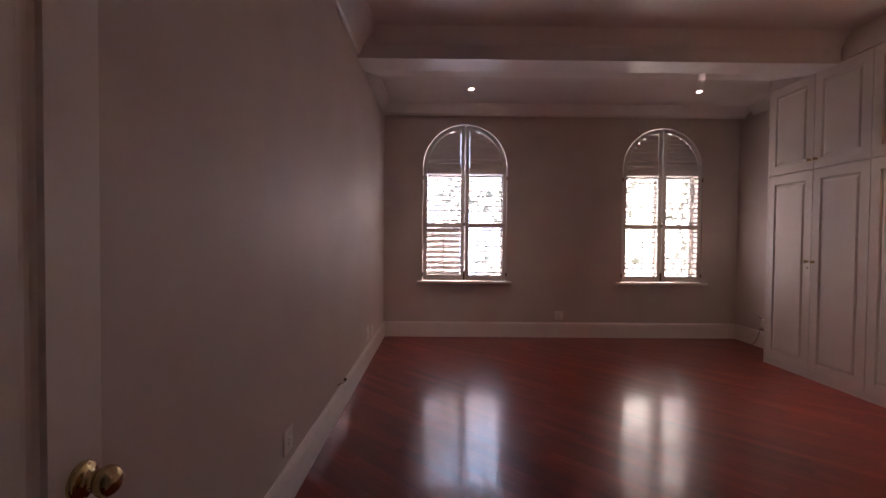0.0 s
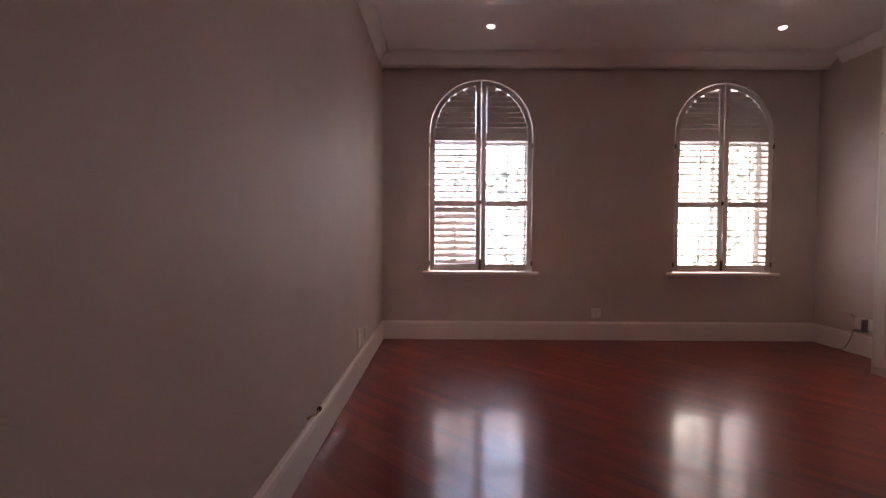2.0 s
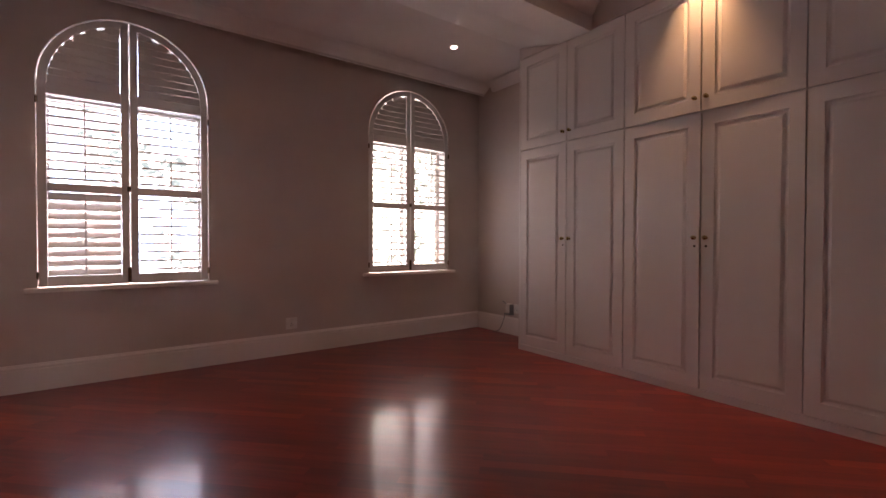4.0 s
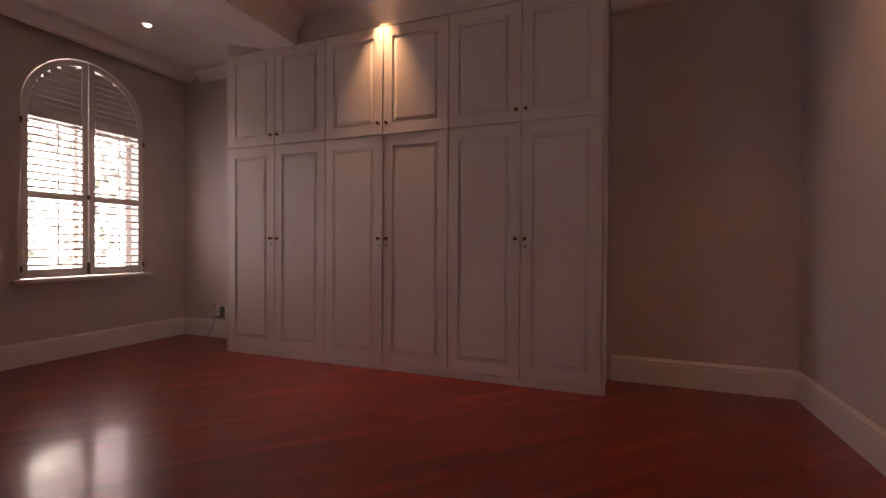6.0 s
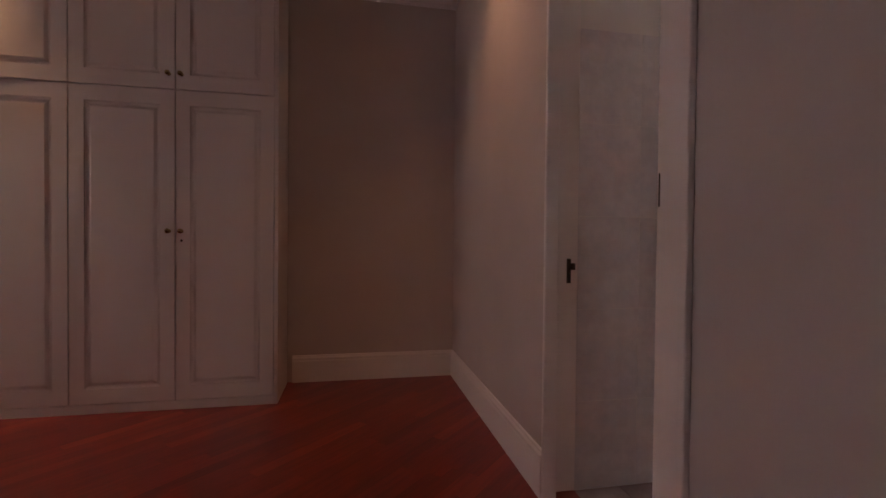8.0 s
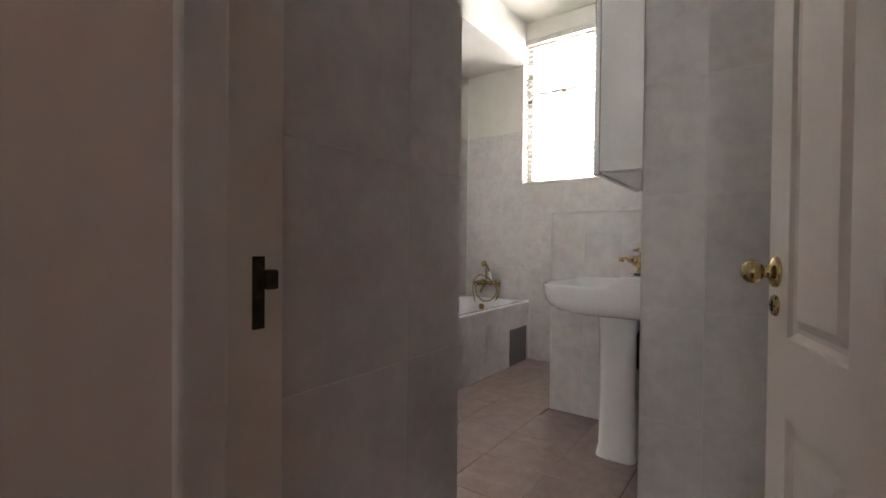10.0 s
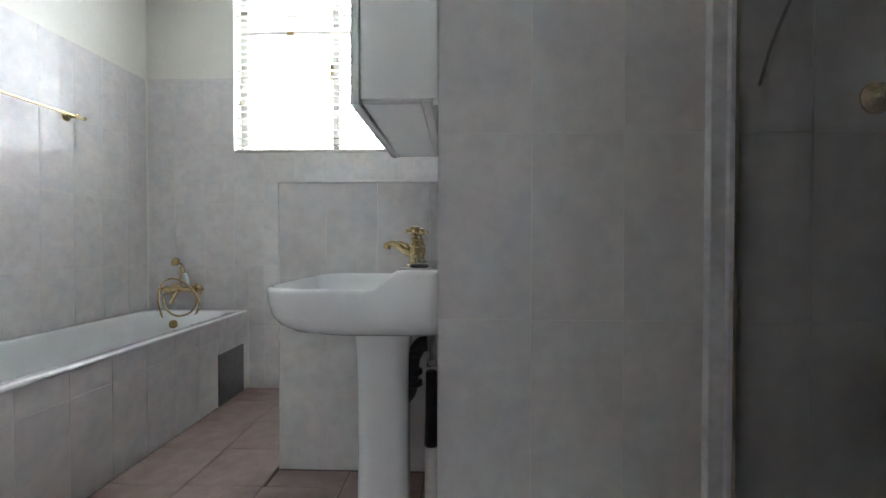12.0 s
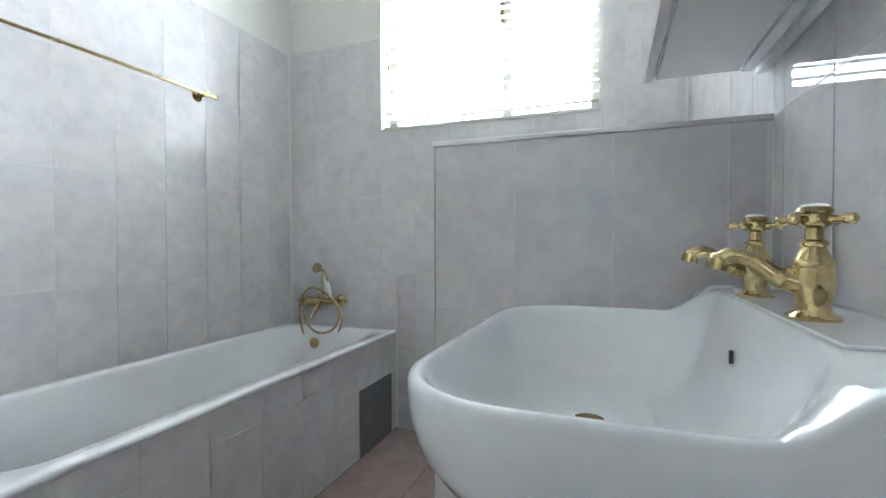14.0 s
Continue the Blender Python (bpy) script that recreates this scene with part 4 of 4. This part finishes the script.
part("drain", lathe([(0.022, 0.0), (0.022, 0.003), (0.014, 0.002), (0, 0.001)], pose(0.34, 0, 0.756), 18), M_BRASS, basin, "", True)
part("tap_ledge", blocks((0.03, 0.125, -0.24, 0.24, 0.937, 0.941), bevel=0.0015), M_PORC, basin)


def tap(y, label, yaw):
    t = thing("pillar_tap", pose(XP + 0.097, YB - 0.01 + y, 0.9405, 0, 0, yaw) @ Matrix.Scale(0.88, 4), label, "tap", "basin taps")
    part("body", lathe([(0.030, 0), (0.030, 0.004), (0.020, 0.010), (0.018, 0.02), (0.022, 0.035), (0.024, 0.052), (0.021, 0.066), (0.0235, 0.069), (0.0235, 0.073), (0.019, 0.078), (0.013, 0.092), (0.016, 0.095), (0.016, 0.099), (0.010, 0.102), (0.0095, 0.118)], Matrix(), 24), M_BRASS, t, "", True)
    part("spout", tube(bend([(0.012, 0, 0.045), (0.04, 0, 0.055), (0.066, 0, 0.074), (0.086, 0, 0.081), (0.102, 0, 0.074), (0.106, 0, 0.061)], 6), 0.012, 14, None,
                       [0.015] * 6 + [0.0125] * 6 + [0.0105] * 6 + [0.011] * 6 + [0.014] * 7), M_BRASS, t, "", True)
    hd = part("handle", lathe([(0.010, 0.116), (0.018, 0.120), (0.020, 0.127), (0.017, 0.134), (0.020, 0.137), (0.018, 0.142), (0.010, 0.145), (0, 0.146)], Matrix(), 20), M_BRASS, t, "", True)
    part("indicator", lathe([(0.016, 0.1435), (0.014, 0.1465), (0, 0.1485)], Matrix(), 18), M_PORC, hd, "white porcelain button", True)
    for k in range(4):
        a = radians(45 + 90 * k)
        d = Vector((math.cos(a), math.sin(a), 0))
        part("arm", tube([d * 0.014 + Vector((0, 0, 0.127)), d * 0.030 + Vector((0, 0, 0.127)), d * 0.036 + Vector((0, 0, 0.127)), d * 0.043 + Vector((0, 0, 0.127)), d * 0.047 + Vector((0, 0, 0.127))], 0.006, 10, None, [0.0055, 0.0045, 0.0075, 0.0075, 0.003]), M_BRASS, hd, "", True)
    return t


tap(0.104, "polished brass cross-head pillar tap on the basin", -4)
tap(-0.115, "polished brass cross-head pillar tap on the basin", 4)
pl = thing("basin_plug", pose(XP + 0.068, YB + 0.245, 0.941), "black rubber basin plug lying on the rim", "plug")
part("stopper", lathe([(0.026, 0), (0.028, 0.002), (0.028, 0.008), (0.024, 0.012), (0.006, 0.013), (0, 0.013)], Matrix(), 22), M_BLACK, pl, "", True)
part("ring", tube([(0.008 * math.cos(a), 0, 0.02 + 0.009 * math.sin(a)) for a in (2 * math.pi * i / 12 for i in range(13))], 0.0015, 6), M_CHROME, pl)
# plumbing under the basin
wt = thing("waste_trap", pose(XP, -2.225, 0), "black plastic waste trap under the basin", "waste pipe")
part("elbow", tube(bend([(0.06, 0.0, 0.66), (0.085, 0.0, 0.655), (0.11, 0.0, 0.61), (0.115, 0, 0.55), (0.125, 0.0, 0.49), (0.16, -0.02, 0.455), (0.20, -0.06, 0.45)], 6), 0.026, 14), M_BLACK, wt, "", True)
for z in (0.63, 0.56, 0.52):
    part("collar", lathe([(0.026, -0.01), (0.031, -0.008), (0.031, 0.008), (0.026, 0.01)], pose(0.108, 0, z, 0, 8, 0), 14), M_BLACK, wt)
part("sleeve", lathe([(0.022, 0.30), (0.026, 0.305), (0.022, 0.42), (0.021, 0.56), (0.018, 0.565)], pose(0.045, 0.0, 0), 14), M_BLACK, wt, "", True)
part("downpipe", lathe([(0.024, 0.0), (0.024, 0.302), (0.020, 0.304)], pose(0.045, 0.0, 0), 14), M_PVC, wt, "white plastic pipe", True)
vl = thing("angle_valve", pose(XP, -2.20, 0.60), "chrome angle valve with a thin supply pipe", "valve")
part("body", lathe([(0.026, 0.0), (0.022, 0.006), (0.010, 0.01), (0.010, 0.04), (0.014, 0.045), (0.014, 0.06), (0, 0.062)], pose(0, 0, 0, 0, 90, 0), 14), M_CHROME, vl, "", True)
part("supply_pipe", tube(bend([(0.045, 0, 0.01), (0.045, 0, 0.06), (0.035, 0, 0.12), (0.04, -0.01, 0.155)], 5), 0.006, 8), M_CHROME, vl, "", True)

# ---- mirror cabinet ----
cab = thing("mirror_cabinet", pose(XP, 0, 0), "white wall cabinet with a mirrored front above the basin", "cabinet")
CY0, CY1, CZ0, CZ1, CX = -2.665, -1.875, 1.392, 2.18, 0.246
part("body", blocks((0.004, CX - 0.026, CY0, CY1, CZ0 + 0.012, CZ1), bevel=0.002), M_CAB, cab)
part("front_rail", blocks((CX - 0.022, CX - 0.004, CY0, CY1, CZ0, CZ1), bevel=0.002), M_CAB, cab)
part("bottom_panel", blocks((0.055, CX - 0.030, CY0 + 0.004, CY1 - 0.02, CZ0 + 0.004, CZ0 + 0.0118), bevel=0.001), M_CAB, cab)
part("back_batten", blocks((0.004, 0.022, CY0, CY1, CZ0 - 0.006, CZ0 + 0.0118), (0.027, 0.050, CY0, CY1, CZ0 + 0.003, CZ0 + 0.0118)), M_CAB, cab)
part("mirror", blocks((CX - 0.004, CX + 0.001, CY0 - 0.004, CY1 + 0.002, CZ0 - 0.004, CZ1)), M_MIRROR, cab, "frameless mirror door")

# ---- shower ----
sc = thing("shower_screen", pose(1.545, YP, 0), "framed glass shower screen with aluminium posts", "shower screen")
part("wall_post", blocks((0.000, 0.034, 0.0, 0.028, 0.06, 2.0), bevel=0.003), M_ALU, sc)
part("channel", blocks((-0.012, 0.0, 0.004, 0.04, 0.06, 2.0), bevel=0.002), M_ALU, sc)
part("gold_trim", blocks((-0.034, -0.012, 0.0, 0.022, 0.06, 2.0), bevel=0.003), M_GOLDALU, sc, "pale gold edge strip")
part("end_post", blocks((-0.03, 0.0, 1.22, 1.26, 0.06, 2.0), bevel=0.003), M_ALU, sc)
part("top_rail", blocks((-0.03, 0.0, 0.04, 1.22, 1.965, 2.0), bevel=0.003), M_ALU, sc)
part("bottom_rail", blocks((-0.03, 0.0, 0.04, 1.22, 0.06, 0.09), bevel=0.003), M_ALU, sc)
gp = part("glass", blocks((-0.018, -0.012, 0.035, 1.22, 0.09, 1.965)), M_GLASS, sc)
gp.visible_shadow = False
structure("shower_kerb", blocks((1.50, 1.60, YP, -0.40, -0.004, 0.06)), M_TILE, "low tiled shower kerb")
ss = thing("shower_valve", pose(1.205, YP, 1.338), "round brass shower valve on the tiled wall", "shower tap")
part("rose", lathe([(0.036, 0), (0.036, 0.006), (0.022, 0.014), (0.014, 0.03)], pose(0, 0.003, 0, -90, 0, 0), 20), M_BRASS, ss, "", True)
part("handle", lathe([(0.014, 0.028), (0.022, 0.036), (0.028, 0.05), (0.026, 0.064), (0.014, 0.072), (0, 0.074)], pose(0, 0.003, 0, -90, 0, 0), 20), M_BRASS, ss, "", True)
hs = thing("hand_shower", pose(1.385, YP, 1.66), "brass and porcelain hand shower on a wall holder", "hand shower")
part("holder", lathe([(0.030, 0), (0.030, 0.006), (0.014, 0.014), (0.011, 0.04), (0.018, 0.045), (0.018, 0.065), (0, 0.068)], pose(0, 0.003, 0, -90, 0, 0), 18), M_BRASS, hs, "", True)
part("handset", lathe([(0.009, 0), (0.014, 0.02), (0.016, 0.06), (0.012, 0.10), (0, 0.10)], pose(-0.01, 0.06, -0.01, -15, -20, 0), 14), M_PORC, hs, "white porcelain handle", True)
part("spray_head", lathe([(0.010, 0), (0.020, 0.02), (0.034, 0.035), (0.034, 0.045), (0, 0.048)], pose(-0.045, 0.085, 0.085, -75, -20, 0), 18), M_CHROME, hs, "", True)
part("hose", tube(bend([(0.0, 0.055, -0.01), (0.03, 0.05, -0.10), (0.065, 0.04, -0.20), (0.09, 0.03, -0.30)], 5), 0.0035, 8), M_GREYPL, hs, "thin dark hose", True)


# ---- tiles ----
TW, TH, JT, TT = 0.2095, 0.4275, 0.0022, 0.0010
tile_meshes = {}


def tile_mesh(w, h, material, t, bev=0.0005):
    key = (round(w, 4), round(h, 4), material.name)
    if key not in tile_meshes:
        a, b = w / 2, h / 2
        me = mesh_of(rings(bmesh.new(), [[(-x, -y, 0), (x, -y, 0), (x, y, 0), (-x, y, 0)] if z == 0 else [(-x, -y, z), (x, -y, z), (x, y, z), (-x, y, z)]
                                         for x, y, z in ((a, b, 0.0), (a, b, t - bev), (a - bev, b - bev, t))], cap_start=False), "tile")
        me.materials.append(material)
        tile_meshes[key] = me
    return tile_meshes[key]


def lay(parent, origin, u, v, u_joints, v_joints, holes=(), material=None, t=TT, name="tile", joint=JT):
    """Lays tiles between the joints of a wall; u, v: its axes; holes: (u0, u1, v0, v1) left free."""
    material = material or M_TILE
    u, v = Vector(u), Vector(v)
    nrm = u.cross(v)
    base = Matrix((u, v, nrm)).transposed().to_4x4()
    count = 0
    for u0, u1 in zip(u_joints, u_joints[1:]):
        for v0, v1 in zip(v_joints, v_joints[1:]):
            cells = [(u0, u1, v0, v1)]
            for h in holes:
                nxt = []
                for a, b, c, d in cells:
                    if h[0] >= b or h[1] <= a or h[2] >= d or h[3] <= c:
                        nxt.append((a, b, c, d))
                        continue
                    if a < h[0]:
                        nxt.append((a, h[0], c, d))
                    if h[1] < b:
                        nxt.append((h[1], b, c, d))
                    m0, m1 = max(a, h[0]), min(b, h[1])
                    if c < h[2]:
                        nxt.append((m0, m1, c, h[2]))
                    if h[3] < d:
                        nxt.append((m0, m1, h[3], d))
                cells = nxt
            for a, b, c, d in cells:
                if b - a < 0.012 or d - c < 0.012:
                    continue
                ob = new(name, tile_mesh(b - a - joint, d - c - joint, material, t))
                ob.parent = parent
                ob.matrix_basis = Matrix.Translation(Vector(origin) + u * (a + b) / 2 + v * (c + d) / 2) @ base
                count += 1
    return count


def cuts(lo, hi, phase, step):
    """Joint lines between lo and hi that pass through phase."""
    k = math.ceil((lo - phase) / step + 1e-6)
    out = [lo]
    while phase + k * step < hi - 1e-6:
        if phase + k * step - out[-1] > 0.012:
            out.append(phase + k * step)
        k += 1
    return out + [hi]


ROWS = cuts(0.0, ZT, 0.838, TH)
Z = (0, 0, 1)
# pier and shower back wall, facing north: u runs to -x
lay(w_p, (0, YP, 0), (-1, 0, 0), Z, cuts(-1.966, -0.86, -1.757, TW), ROWS)
lay(w_w, (0, YP, 0), (-1, 0, 0), Z, cuts(-XP, -1.9665, -1.966, TW), ROWS)
# wall behind the basin, facing east: u runs to +y
lay(w_w, (XP, 0, 0), (0, 1, 0), Z, cuts(YBS + 0.009, YP + 0.006, YP - 0.03, TW), cuts(0.0, ZT, 0.853, TH), [(-2.74, -2.62, 0, 1.290)])
# nib beside the door, facing west: u runs to -y
lay(w_n, (XNIB, 0, 0), (0, -1, 0), Z, cuts(0.266, -YNIB, 0.577, 0.3195), cuts(0.0, ZT - 0.04, 0.825, 0.4215))
# south wall, facing north
lay(w_s, (0, YBS, 0), (-1, 0, 0), Z, cuts(-XBE + 0.009, -XP - 0.009, -3.69, TW), cuts(0.0, ZT + 0.02, 0.853, TH), [(-3.69, -2.54, 1.632, 3.0), (-XBE, -BX0, 0, BZ - 0.020)])
# east wall, facing west
lay(w_e, (XBE, 0, 0), (0, -1, 0), Z, cuts(-BY1, -YBS - 0.009, 2.508, TW), cuts(BZ - 0.002, ZT + 0.02, 0.86, TH))
# partition front and end
lay(part_w, (0, -2.628, 0), (-1, 0, 0), Z, cuts(-2.925, -XP - 0.009, -2.715, 0.2285), cuts(0.0, 1.289, 0.853, TH))
lay(part_w, (2.927, 0, 0), (0, 1, 0), Z, [-2.74, -2.62], cuts(0.0, 1.289, 0.853, TH))
part("top_edge", blocks((XP, 2.933, -2.742, -2.619, 1.2765, 1.289), bevel=0.002), M_TILE, part_w)
# bath panel, facing west
ap = (3.346, 3.672, 0.0, 0.326)
lay(bp, (BX0 + 0.012, 0, 0), (0, -1, 0), Z, cuts(-BY1, -BY0, 2.30, 0.2115), [0.0, 0.418, BZ - 0.020], [ap])
part("access_panel", blocks((BX0 + 0.004, BX0 + 0.0118, -3.668, -3.350, 0.004, 0.322), bevel=0.001), M_DARKPANEL, bp, "dark grey access panel at the foot")
# bathroom floor
FS = 0.332
lay(f_b, (0, 0, -0.004), (1, 0, 0), (0, 1, 0), cuts(1.60, BX0 + 0.01, 2.61, FS), cuts(YBS + 0.01, YSB, -2.815, FS), [(XP - 0.2, XP, YBS, YP), (1.5, XP, YBS, YP), (XP, 2.93, -2.745, -2.62), (XNIB, 2.62, YNIB, YSB)], M_FTILE, 0.004, "floor_tile", 0.004)
lay(f_b, (0, 0, -0.004), (1, 0, 0), (0, 1, 0), [BX0 + 0.01, 3.94, XBE], cuts(BY1 + 0.004, YSB - 0.1, -2.815, FS), [], M_FTILE, 0.004, "floor_tile", 0.004)
lay(f_b, (0, 0, -0.004), (1, 0, 0), (0, 1, 0), cuts(0.86, 1.50, 1.2, FS), cuts(YP + 0.01, YSB, -1.3, FS), [], M_FTILE, 0.004, "floor_tile", 0.004)


# ---- bedroom floor strips ----
def clip(poly, keep, at):
    out = []
    for p, q in zip(poly, poly[1:] + poly[:1]):
        a, b = at(p), at(q)
        if a >= 0:
            out.append(p)
        if (a >= 0) != (b >= 0):
            t = a / (a - b)
            out.append((p[0] + (q[0] - p[0]) * t, p[1] + (q[1] - p[1]) * t))
    return out


floor_ob = structure("floor", blocks((XW, XE, YS, YN, -0.0075, -0.0065)), M_SUB, "polished red hardwood strip floor laid diagonally")
rng = random.Random(7)
PW = 0.072
s2 = math.sqrt(0.5)
rest = bmesh.new()
rest_v, rest_f = [], []
near_count = 0
corners = [(XW, YS), (XE, YS), (XE, YN), (XW, YN)]
vs = [(x + y) * s2 for x, y in corners]
us = [(x - y) * s2 for x, y in corners]
v = min(vs)
while v < max(vs):
    u = min(us) - rng.random() * 0.8
    while u < max(us):
        ln = rng.uniform(0.35, 0.95)
        g = 0.0001
        quad = [(u + g, v + g), (u + ln - g, v + g), (u + ln - g, v + PW - g), (u + g, v + PW - g)]
        poly = [((a + b) * s2, (b - a) * s2) for a, b in quad]
        for at in (lambda p: p[0] - XW, lambda p: XE - p[0], lambda p: p[1] - YS, lambda p: YN - p[1]):
            poly = clip(poly, None, at) if poly else poly
        u += ln
        if len(poly) < 3:
            continue
        cx, cy = sum(p[0] for p in poly) / len(poly), sum(p[1] for p in poly) / len(poly)
        if abs((poly[1][0] - poly[0][0]) * (poly[2][1] - poly[0][1]) - (poly[2][0] - poly[0][0]) * (poly[1][1] - poly[0][1])) < 1e-5:
            continue
        loops = []
        for ins, z in ((0.0, -0.006), (0.0, -0.001), (0.0, 0.0)):
            k = 1 - min(ins * 0.04, 0.5)
            loops.append([(cx + (px - cx) * k, cy + (py - cy) * k, z) for px, py in poly])
        inside = 0.3 < cx < 3.4 and 1.9 < cy < 4.6
        n = len(poly)
        verts = [q for lp in loops for q in lp]
        faces = [(r * n + i, r * n + (i + 1) % n, (r + 1) * n + (i + 1) % n, (r + 1) * n + i) for r in range(2) for i in range(n)] + [tuple(2 * n + i for i in range(n))]
        if inside and near_count < 300:
            near_count += 1
            me = bpy.data.meshes.new("plank")
            me.from_pydata(verts, [], faces)
            me.materials.append(M_WOOD)
            ob = new("plank", me)
            ob.parent = floor_ob
        else:
            o = len(rest_v)
            rest_v += verts
            rest_f += [tuple(o + i for i in f) for f in faces]
    v += PW
rest.free()
me = bpy.data.meshes.new("planks")
me.from_pydata(rest_v, [], rest_f)
me.materials.append(M_WOODS)
ob = tagged(new("planks", me), "", "", "", "stuff")
ob.parent = floor_ob
